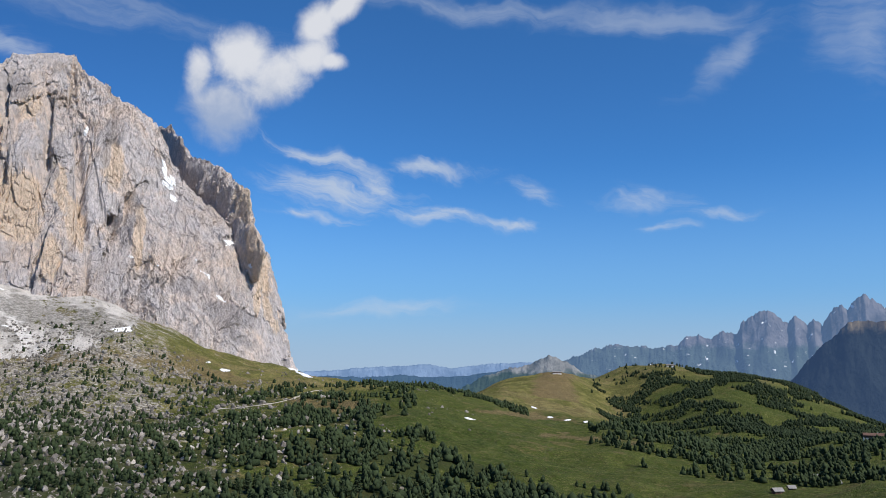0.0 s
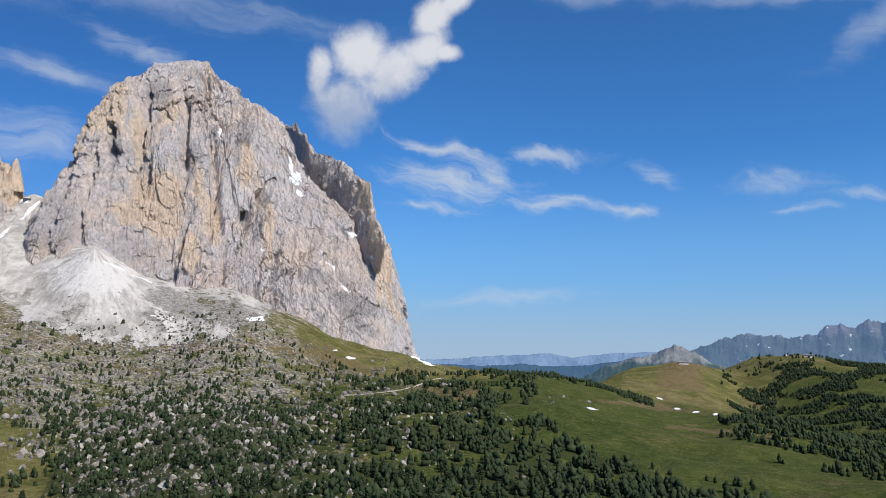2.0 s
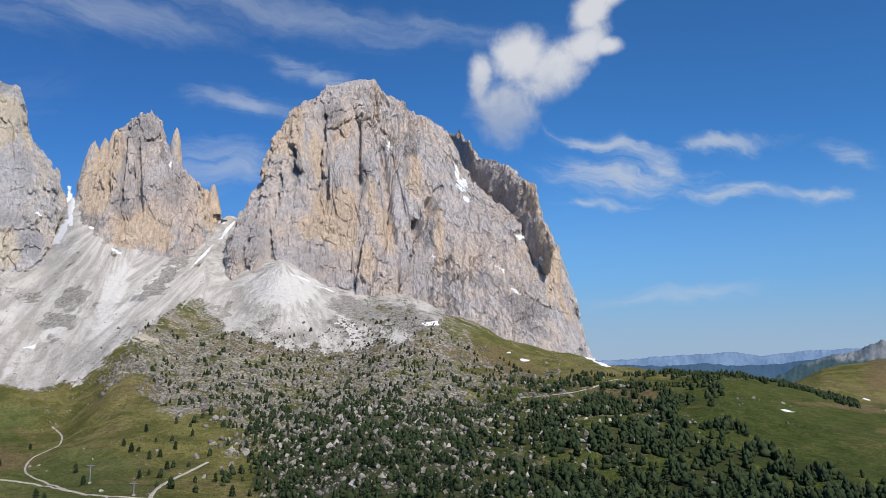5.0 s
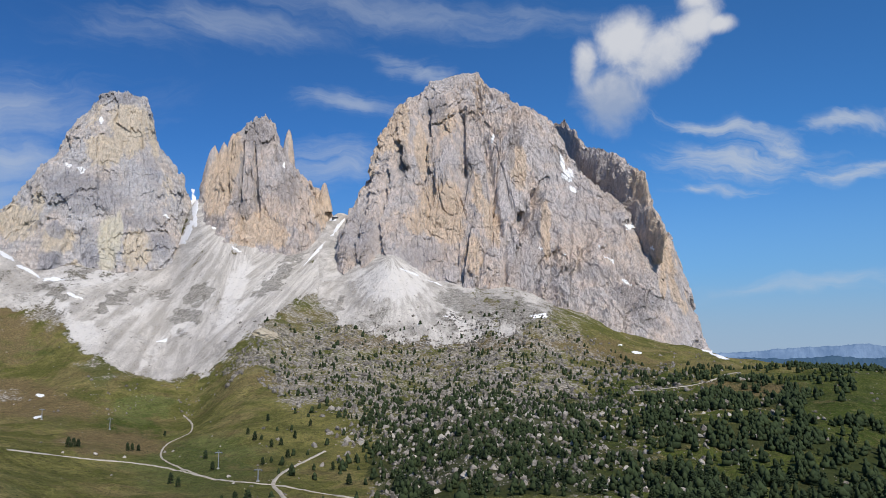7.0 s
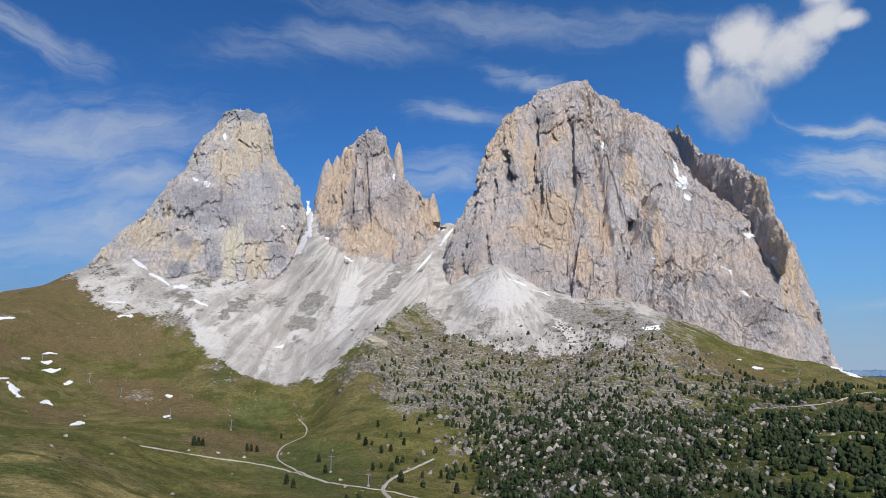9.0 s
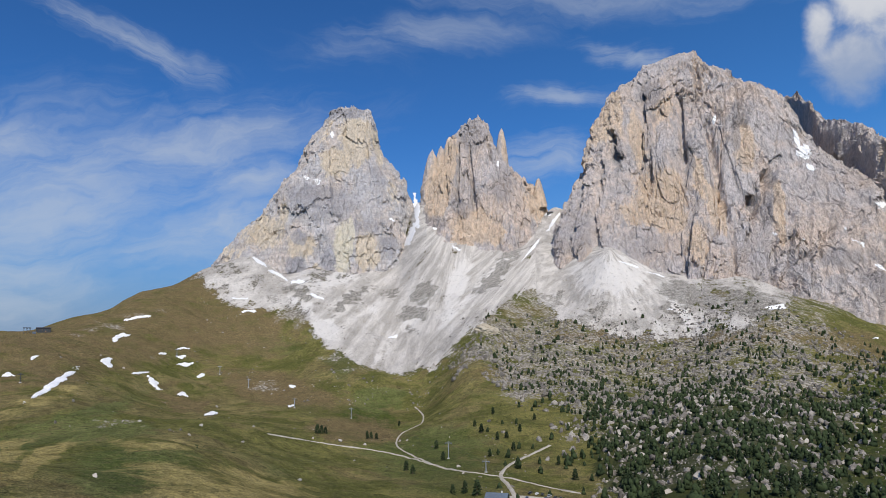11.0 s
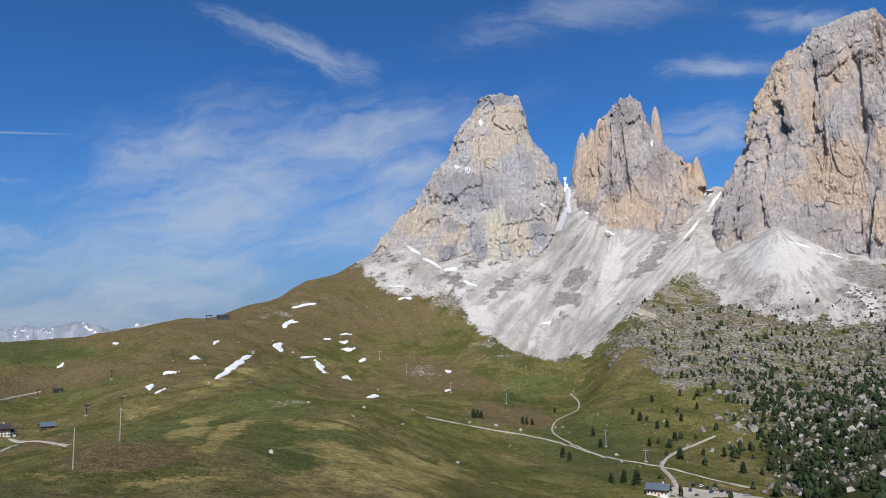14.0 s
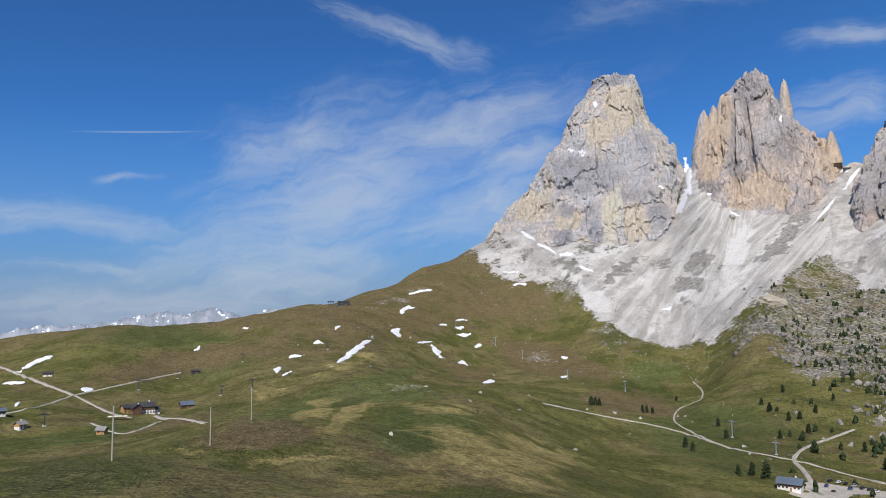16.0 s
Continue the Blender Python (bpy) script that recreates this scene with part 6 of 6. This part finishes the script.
track("track_valley", [(37.2, -10.95), (38.1, -10.83), (40.0, -10.5), (43.0, -9.87), (47.0, -9.3), (50.4, -8.35), (53.0, -7.8), (55.5, -7.42), (58.0, -6.95), (60.5, -6.45)], 2.9, "pale gravel track across the valley pasture")
track("track_winding", [(48.3, -8.95), (50.2, -8.1), (51.0, -7.5), (50.7, -6.75), (49.7, -6.25), (49.1, -5.95), (49.0, -5.35), (49.6, -4.75)], 2.4, "pale winding footpath climbing to the scree")
track("track_hut", [(41.7, -11.9), (42.1, -11.35), (42.6, -10.5), (43.2, -9.85), (42.9, -9.3), (42.2, -8.82), (40.9, -8.25), (39.5, -7.6)], 3.8, "broad gravel track leading past the mountain hut")
track("track_pine_slope", [(16.5, -3.3), (14.5, -3.15), (12.0, -2.8), (10.6, -2.35), (10.1, -2.12), (9.3, -1.95)], 4.0, "pale track crossing the slope under the rock wall")
track("road_pasture", [(99.5, -2.7), (98.6, -2.98), (97.3, -3.59), (95.6, -4.4), (94.2, -5.05), (92.9, -5.8), (91.7, -6.45), (90.4, -6.8)], 4.4, "gravel road down the pasture to the lodge")
track("road_branch", [(99.5, -6.3), (98.5, -6.08), (95.9, -5.6), (94.3, -5.1), (92.8, -4.8), (91.0, -4.45), (89.2, -4.11), (87.3, -3.77)], 2.6, "narrow gravel road crossing the pasture")
track("road_lodge", [(88.9, -6.75), (88.4, -6.95), (87.4, -7.0), (86.6, -7.15), (85.5, -7.45)], 5.0, "pale gravel drive beside the lodge")
track("path_lodge", [(93.0, -7.0), (91.5, -7.75), (90.4, -7.75), (88.6, -7.15)], 2.6, "narrow path along the bare field")

# ================= lift pylons and poles =================
steel_mat = simple("galvanised_steel", (0.30, 0.33, 0.37), 0.5, 0.2, 2.0, metal=0.5)
steel_dark = simple("dark_steel", (0.06, 0.065, 0.07), 0.6, 0.3, 2.0, metal=0.3)
wood_pole_mat = simple("weathered_pole_wood", (0.36, 0.33, 0.28), 0.85, 0.25, 3.0)
cable_mat = simple("cable", (0.05, 0.05, 0.05), 0.6, 0.1, 1.0)
concrete_mat = simple("concrete", (0.42, 0.41, 0.39), 0.9, 0.15, 1.0)


def box(bm, size_, at, turn_=(0, 0, 0), bevel=0.0):
    m = Matrix.LocRotScale(Vector(at), Euler([radians(v) for v in turn_]), Vector(size_))
    got = bmesh.ops.create_cube(bm, size=1.0, matrix=m)
    if bevel:
        edges = list({e for v in got["verts"] for e in v.link_edges})
        bmesh.ops.bevel(bm, geom=edges, offset=bevel, segments=2, affect="EDGES", profile=0.5)


def rod(bm, a, b, r0, r1=None, sides=8):
    a, b = Vector(a), Vector(b)
    m = Matrix.Translation((a + b) / 2) @ (b - a).to_track_quat("Z", "Y").to_matrix().to_4x4()
    bmesh.ops.create_cone(bm, cap_ends=True, segments=sides, radius1=r0, radius2=r0 if r1 is None else r1, depth=(b - a).length, matrix=m)


def made(fn, *args, **kw):
    bm = bmesh.new()
    fn(bm, *args, **kw)
    return bm


def lift_pylon(height, mat, label):
    root = tagged(new("lift_pylon"), label, "lift pylon", "pylons of the chair lifts")
    part("footing", made(box, (2.0, 2.0, 1.4), (0, 0, 0.2), bevel=0.1), concrete_mat, root, "concrete footing")
    part("mast", made(rod, (0, 0, 0), (0, 0, height), 0.55, 0.34, 10), mat, root)
    part("crossarm", made(box, (6.4, 0.5, 0.55), (0, 0, height), bevel=0.06), mat, root)
    bm = bmesh.new()
    for x in (-0.7, 0.7):
        rod(bm, (x, 0, height), (x, 0, height + 1.5), 0.09)
    rod(bm, (-0.7, 0, height + 1.5), (0.7, 0, height + 1.5), 0.09)
    part("lifting_frame", bm, mat, root)
    for x in (-2.9, 2.9):
        bm = bmesh.new()
        box(bm, (0.35, 3.6, 0.35), (x, 0, height - 0.5), bevel=0.05)
        for y in (-1.5, -0.75, 0, 0.75, 1.5):
            bmesh.ops.create_cone(bm, cap_ends=True, segments=10, radius1=0.28, radius2=0.28, depth=0.2, matrix=pose(x, y, height - 0.85, 0, 90, 0))
        part("sheave_train", bm, steel_dark, root)
    return root


def pole(height):
    root = tagged(new("wooden_pole"), "tall bare grey wooden pole standing in the pasture", "pole", "wooden poles on the hillock")
    part("shaft", made(rod, (0, 0, -0.6), (0, 0, height), 0.21, 0.15, 10), wood_pole_mat, root)
    part("cap", made(rod, (0, 0, height), (0, 0, height + 0.12), 0.17, 0.10, 10), steel_mat, root, "small metal cap")
    return root


for a, d, h in ((91.67, 185, 12.0), (85.18, 250, 12.0), (82.32, 286, 12.0)):
    pole(h).matrix_basis = pose(*ground_at(a, d)[0])

line_a = [(44.3, -9.55, 9, 20), (47.1, -8.55, 14, 20), (54.4, -5.5, 13, 20), (58.6, -4.65, 13, 20), (61.95, -3.1, 14, 20), (64.0, -2.1, 14, 20), (67.0, -0.75, 13, 20)]
line_b = [(82.3, -5.2, 11, 60), (84.5, -5.5, 10, 60), (87.5, -4.2, 10, 60), (90.1, -4.9, 11, 60), (83.0, -3.1, 10, 60), (79.0, -1.95, 10, 60), (95.9, -7.0, 9, 60), (76.8, -2.3, 10, 60)]
for a, e, h, tilt in line_a + line_b:
    p = sight(a, e)[0]
    ob = lift_pylon(h, steel_mat if (a, e, h, tilt) in line_a else steel_dark, "grey steel chair-lift pylon with a crossarm" if (a, e, h, tilt) in line_a else "dark steel ski-lift pylon with a short crossarm")
    ob.matrix_basis = pose(*p, 0, 0, a - tilt)

# haul ropes between the valley pylons
for side in (-2.9, 2.9):
    bm = bmesh.new()
    tops = []
    for a, e, h, tilt in line_a:
        p = sight(a, e)[0]
        off = Matrix.Rotation(radians(a - tilt), 3, "Z") @ Vector((side, 0, h - 0.5))
        tops.append(Vector(p) + off)
    for u, v in zip(tops, tops[1:]):
        last = u
        for k in range(1, 9):
            t = k / 8
            q = u.lerp(v, t) - Vector((0, 0, 4 * t * (1 - t) * 0.02 * (v - u).length))
            rod(bm, last, q, 0.035, None, 4)
            last = q
    tagged(part("lift_rope", bm, cable_mat), "thin dark steel haul rope of the chair lift", "cable", "ropes of the chair lift")

# ================= buildings =================
white_wall = simple("white_plaster", (0.74, 0.72, 0.68), 0.9, 0.08, 0.8)
brown_wood = simple("dark_larch_cladding", (0.12, 0.07, 0.045), 0.8, 0.35, 2.0)
orange_wood = simple("fresh_larch_cladding", (0.45, 0.25, 0.10), 0.75, 0.25, 2.0)
roof_dark = simple("dark_shingle_roof", (0.055, 0.052, 0.055), 0.7, 0.3, 1.2)
roof_blue = simple("blue_grey_metal_roof", (0.13, 0.16, 0.20), 0.5, 0.15, 0.8, metal=0.2)
roof_pale = simple("pale_weathered_roof", (0.26, 0.245, 0.23), 0.7, 0.2, 1.0)
roof_red = simple("brown_tile_roof", (0.13, 0.075, 0.055), 0.8, 0.25, 1.2)
glass_mat = simple("window_glass", (0.03, 0.04, 0.05), 0.08, 0.1, 1.0, spec=0.6)
frame_mat = simple("window_frame_wood", (0.30, 0.18, 0.10), 0.7, 0.2, 3.0)
canvas_mat = simple("cream_canvas", (0.75, 0.68, 0.52), 0.9, 0.1, 2.0)


def gable(bm, w_, d_, h_, rise, over, thick):
    """Two roof slabs over a house w_ wide along the ridge (x) and d_ deep."""
    for sgn in (-1, 1):
        y1, z1 = sgn * (d_ / 2 + over), h_ - rise * over / (d_ / 2)
        v = [bm.verts.new(c) for c in ((-w_ / 2 - over, 0, h_ + rise), (w_ / 2 + over, 0, h_ + rise), (w_ / 2 + over, y1, z1), (-w_ / 2 - over, y1, z1))]
        u = [bm.verts.new(x.co + Vector((0, 0, thick))) for x in v]
        bm.faces.new(v), bm.faces.new(u)
        for k in range(4):
            bm.faces.new((v[k], v[(k + 1) % 4], u[(k + 1) % 4], u[k]))
    bmesh.ops.recalc_face_normals(bm, faces=bm.faces)


def walls(bm, w_, d_, z0, z1, rise=0.0):
    lo = [bm.verts.new((x, y, z0)) for x, y in ((-w_ / 2, -d_ / 2), (w_ / 2, -d_ / 2), (w_ / 2, d_ / 2), (-w_ / 2, d_ / 2))]
    hi = [bm.verts.new((v.co.x, v.co.y, z1)) for v in lo]
    for k in (0, 2):
        bm.faces.new((lo[k], lo[k + 1], hi[k + 1], hi[k]))
    for k, x in ((1, w_ / 2), (3, -w_ / 2)):
        m = (k + 1) % 4
        if rise:
            top = bm.verts.new((x, 0, z1 + rise))
            bm.faces.new((lo[k], lo[m], hi[m], top, hi[k]))
        else:
            bm.faces.new((lo[k], lo[m], hi[m], hi[k]))
    bm.faces.new(lo)
    bmesh.ops.recalc_face_normals(bm, faces=bm.faces)


def house(label, w_, d_, h_, rise, low_mat, high_mat, roof_mat, storeys=2, cols=4, chimney=True, split=None):
    """Gabled mountain house; its front looks along -y."""
    root = tagged(new("house"), label, "house")
    split = h_ * 0.5 if split is None else split
    part("lower_wall", made(walls, w_, d_, -3.0, split), low_mat, root)
    part("upper_wall", made(walls, w_ + 0.12, d_ + 0.12, split, h_, rise), high_mat, root)
    roof = part("roof", made(gable, w_, d_, h_, rise, 1.0, 0.28), roof_mat, root)
    if chimney:
        bm = bmesh.new()
        box(bm, (0.8, 0.8, 1.8), (w_ * 0.22, d_ * 0.15, h_ + rise + 0.1), bevel=0.04)
        box(bm, (1.0, 1.0, 0.15), (w_ * 0.22, d_ * 0.15, h_ + rise + 1.05))
        part("chimney", bm, white_wall, roof, "white chimney")
    for s_ in range(storeys):
        z = (s_ + 0.5) * h_ / storeys + 0.1
        for k in range(cols):
            x = (k + 0.5) / cols * w_ - w_ / 2
            if s_ == 0 and k == cols // 2:
                part("door", made(box, (1.2, 0.18, 2.1), (x, -d_ / 2 - 0.1, 1.05), bevel=0.03), frame_mat, root, "brown wooden door")
                continue
            win = part("window", made(box, (1.25, 0.16, 1.35), (x, -d_ / 2 - 0.1, z), bevel=0.03), frame_mat, root)
            part("pane", made(box, (0.98, 0.05, 1.08), (x, -d_ / 2 - 0.19, z)), glass_mat, win, "dark window pane")
    return root


def stand(root, a, e, face, sink=0.0, d=None):
    """Set a building on the slope; face: how far its front is turned from the view point."""
    p = ground_at(a, d)[0] if d else sight(a, e)[0]
    root.matrix_basis = pose(p[0], p[1], p[2] - sink, 0, 0, a + face)
    return root


stand(house("alpine hut with a blue-grey metal roof beside a car park", 12.5, 9, 4.4, 2.4, white_wall, brown_wood, roof_blue, 1, 6, True, 2.4), 43.5, -11.75, -12)
stand(house("large mountain lodge with white walls and dark roof", 14, 10, 6.5, 3.0, white_wall, brown_wood, roof_dark, 3, 6), 89.6, -6.5, 10)
stand(house("brown timber annex of the lodge with dark roof", 10, 8, 5.5, 2.6, brown_wood, brown_wood, roof_dark, 2, 4), 90.25, -6.5, -70)
stand(house("white low annex of the lodge", 7, 6, 3.8, 1.8, white_wall, white_wall, roof_dark, 1, 4), 89.0, -6.55, 20)
stand(house("small orange timber house by the lodge", 6, 5.5, 5.0, 2.0, orange_wood, orange_wood, roof_dark, 2, 2, False), 90.9, -6.4, 25)
stand(house("dark timber barn with a grey roof on the pasture", 11, 7, 3.4, 2.6, brown_wood, brown_wood, roof_blue, 1, 3, False), 86.85, -6.25, 15)
stand(house("small orange wooden hut with a pale roof", 5.5, 4.5, 3.4, 1.5, orange_wood, orange_wood, roof_pale, 1, 2, False), 92.35, -7.75, -30)
stand(house("small stone and timber hut with a pale roof", 5.5, 5, 3.6, 1.6, white_wall, orange_wood, roof_pale, 2, 2), 97.3, -7.05, 40)
stand(house("wide low building with a blue roof", 15, 8, 4.2, 1.6, white_wall, brown_wood, roof_blue, 1, 6), 98.9, -6.15, 10)
stand(house("dark lift station building on the pasture", 10, 6, 3.6, 1.2, steel_dark, brown_wood, roof_dark, 1, 4, False), 86.3, -3.85, 10)
stand(house("dark drag-lift station with white front", 9, 6, 3.6, 1.2, white_wall, steel_dark, roof_dark, 1, 3, False), 95.8, -3.7, -10)
stand(house("dark top station of the ski lift on the ridge", 20, 9, 6.0, 1.4, steel_dark, steel_dark, roof_dark, 1, 4, False), 75.6, 1.05, 10)
# open top station of the lift: braced portal frames with a return wheel
root = tagged(new("lift_station"), "dark open steel top station of the ski lift on the ridge", "lift station")
for x in (-9, -4.5, 0):
    bm = bmesh.new()
    rod(bm, (x, 0, -1), (x, 0, 8.5), 0.45, 0.35)
    box(bm, (1.0, 7.5, 0.7), (x, 0, 8.6), bevel=0.08)
    rod(bm, (x, 0, 5.5), (x, 3.2, 8.4), 0.16)
    rod(bm, (x, 0, 5.5), (x, -3.2, 8.4), 0.16)
    part("portal", bm, steel_dark, root)
part("beam", made(box, (12, 0.8, 0.8), (-4.5, 0, 9.3), bevel=0.08), steel_dark, root)
bm = bmesh.new()
bmesh.ops.create_cone(bm, cap_ends=True, segments=24, radius1=2.4, radius2=2.4, depth=0.35, matrix=Matrix.Translation((1.5, 0, 7.6)))
part("return_wheel", bm, steel_mat, root)
part("cabin", made(box, (4.5, 4.0, 3.4), (6.0, 0, 1.4), bevel=0.1), roof_blue, root)
stand(root, 76.4, 0.95, 15)
stand(house("wide hotel with a brown roof and white walls", 28, 12, 8.0, 3.0, white_wall, brown_wood, roof_red, 3, 7), -29.6, -4.65, 8)
stand(house("hay barn with a pale shingle roof", 8, 6, 3.0, 2.0, brown_wood, brown_wood, roof_pale, 1, 2, False), -27.2, -7.65, 20)
stand(house("hay barn with a white weathered roof", 7.5, 5, 2.6, 1.8, brown_wood, brown_wood, roof_pale, 1, 2, False), -23.6, -8.42, 35)
stand(house("small hay barn with a white weathered roof", 5, 4, 2.4, 1.5, brown_wood, brown_wood, roof_pale, 1, 2, False), -24.5, -8.15, 20)
stand(house("small dark barn at the edge of the pines", 6, 5, 2.6, 1.8, brown_wood, brown_wood, roof_pale, 1, 2, False), -26.1, -7.3, 0)
stand(house("pale lift station on the grassy hilltop", 26, 10, 6.0, 2.0, white_wall, brown_wood, roof_pale, 1, 6, False), -8.7, -0.62, 5)
stand(house("white lift station on the wooded hilltop", 24, 10, 7.0, 2.0, white_wall, brown_wood, roof_pale, 2, 6, False), -16.9, 0.0, 5)
stand(house("small mountain refuge in the saddle between peaks", 16, 8, 6.0, 2.0, steel_dark, steel_dark, roof_dark, 2, 5, False), 39.0, 9.75, 5)

# terrace with parasols in front of the lodge
for k in range(4):
    root = tagged(new("parasol"), "open cream parasol on the lodge terrace", "parasol", "parasols on the terrace")
    part("pole", made(rod, (0, 0, 0), (0, 0, 3.2), 0.06), steel_mat, root)
    bm = bmesh.new()
    bmesh.ops.create_cone(bm, cap_ends=True, segments=8, radius1=2.6, radius2=0.1, depth=0.9, matrix=Matrix.Translation((0, 0, 3.1)))
    part("canopy", bm, canvas_mat, root)
    root.matrix_basis = pose(*sight(90.9 + 0.32 * k, -6.85)[0])

# ================= cars =================
tyre_mat = simple("tyre_rubber", (0.02, 0.02, 0.02), 0.9, 0.2, 4.0)


def car(mat, label):
    root = tagged(new("car"), label, "car", "cars parked by the hut")
    bm = bmesh.new()
    box(bm, (4.3, 1.75, 0.72), (0, 0, 0.68), bevel=0.16)
    part("body", bm, mat, root)
    bm = bmesh.new()
    box(bm, (2.4, 1.55, 0.62), (-0.2, 0, 1.28), bevel=0.2)
    part("cabin", bm, glass_mat, root, "dark glazed cabin")
    part("roof_panel", made(box, (1.7, 1.35, 0.06), (-0.2, 0, 1.6), bevel=0.02), mat, root)
    for x in (-1.35, 1.35):
        for y in (-0.82, 0.82):
            bm = bmesh.new()
            bmesh.ops.create_cone(bm, cap_ends=True, segments=14, radius1=0.33, radius2=0.33, depth=0.22, matrix=pose(x, y, 0.33, 90, 0, 0))
            wheel = part("wheel", bm, tyre_mat, root)
            bm = bmesh.new()
            bmesh.ops.create_cone(bm, cap_ends=True, segments=10, radius1=0.2, radius2=0.2, depth=0.24, matrix=pose(x, y, 0.33, 90, 0, 0))
            part("rim", bm, steel_mat, wheel)
    return root


paints = [simple("car_paint_" + n_, c_, 0.3, 0.05, 1.0, spec=0.5) for n_, c_ in (("black", (0.02, 0.02, 0.025)), ("white", (0.75, 0.75, 0.75)), ("silver", (0.35, 0.36, 0.38)), ("blue", (0.03, 0.06, 0.18)))]
names_ = ["black", "white", "silver-grey", "dark blue"]
for k, (a, e, c_) in enumerate(((41.05, -11.05, 0), (40.55, -11.1, 1), (40.15, -11.15, 0), (39.65, -11.25, 2), (39.2, -11.35, 0), (38.8, -11.4, 0), (38.4, -11.5, 1), (40.9, -11.75, 0), (41.3, -11.4, 3), (37.6, -11.5, 2), (39.9, -11.45, 3))):
    p = sight(a, e)[0]
    ob = car(paints[c_], "parked %s car on the gravel lot" % names_[c_])
    ob.matrix_basis = pose(p[0], p[1], p[2] + 0.35, 0, 0, a + 62 + 9 * (k % 3))

# gravel lot under the cars
A, E = [], []
for q in (0.0, 0.5, 0.85, 1.0):
    for k in range(40):
        t = 6.2832 * k / 40
        wob = 1 + 0.1 * math.sin(3 * t + 1) + 0.06 * math.sin(7 * t)
        A.append(40.2 - 4.4 * q * wob * math.cos(t))
        E.append(-11.75 + (0.62 * math.sin(t)) * q * wob - 0.06 * q * math.cos(t))
p = sight(A, E).reshape(4, 40, 3)
p[:, :, 2] += np.array([0.35, 0.35, 0.3, -0.3])[:, None]
me = grid_mesh("pavement_lot", p, True)
smooth(me)
me.materials.append(track_mat)
tagged(new("pavement_lot", me), "pale gravel car park beside the hut", "car park", kind="structure")

# ================= the yellow outcrop at the foot of the scree =================
bm = bmesh.new()
bmesh.ops.create_icosphere(bm, subdivisions=5, radius=1.0)
r = random.Random(5)
cuts = [(Vector((r.uniform(-1, 1), r.uniform(-1, 0.4), r.uniform(-0.2, 0.8))).normalized(), r.uniform(0.55, 0.8)) for _ in range(14)]
for v in bm.verts:
    for n_, h_ in cuts:
        k = v.co.dot(n_)
        if k > h_:
            v.co -= n_ * (k - h_)
    v.co *= 1 + 0.26 * noise.noise(v.co * 2.3) + 0.14 * noise.noise(v.co * 6) + 0.07 * noise.noise(v.co * 14)
outcrop = tagged(part("rock_outcrop", bm, rock_material("yellow_outcrop_rock", (0.50, 0.43, 0.32), (0.60, 0.48, 0.28), (0.22, 0.2, 0.17), 0.4)), "yellowish rock outcrop above the stony slope", "rock")
p = sight(44.0, 0.95)[0]
outcrop.matrix_basis = pose(p[0], p[1], p[2] + 2, 0, 8, 40) @ Matrix.Diagonal((30, 13, 9, 1))
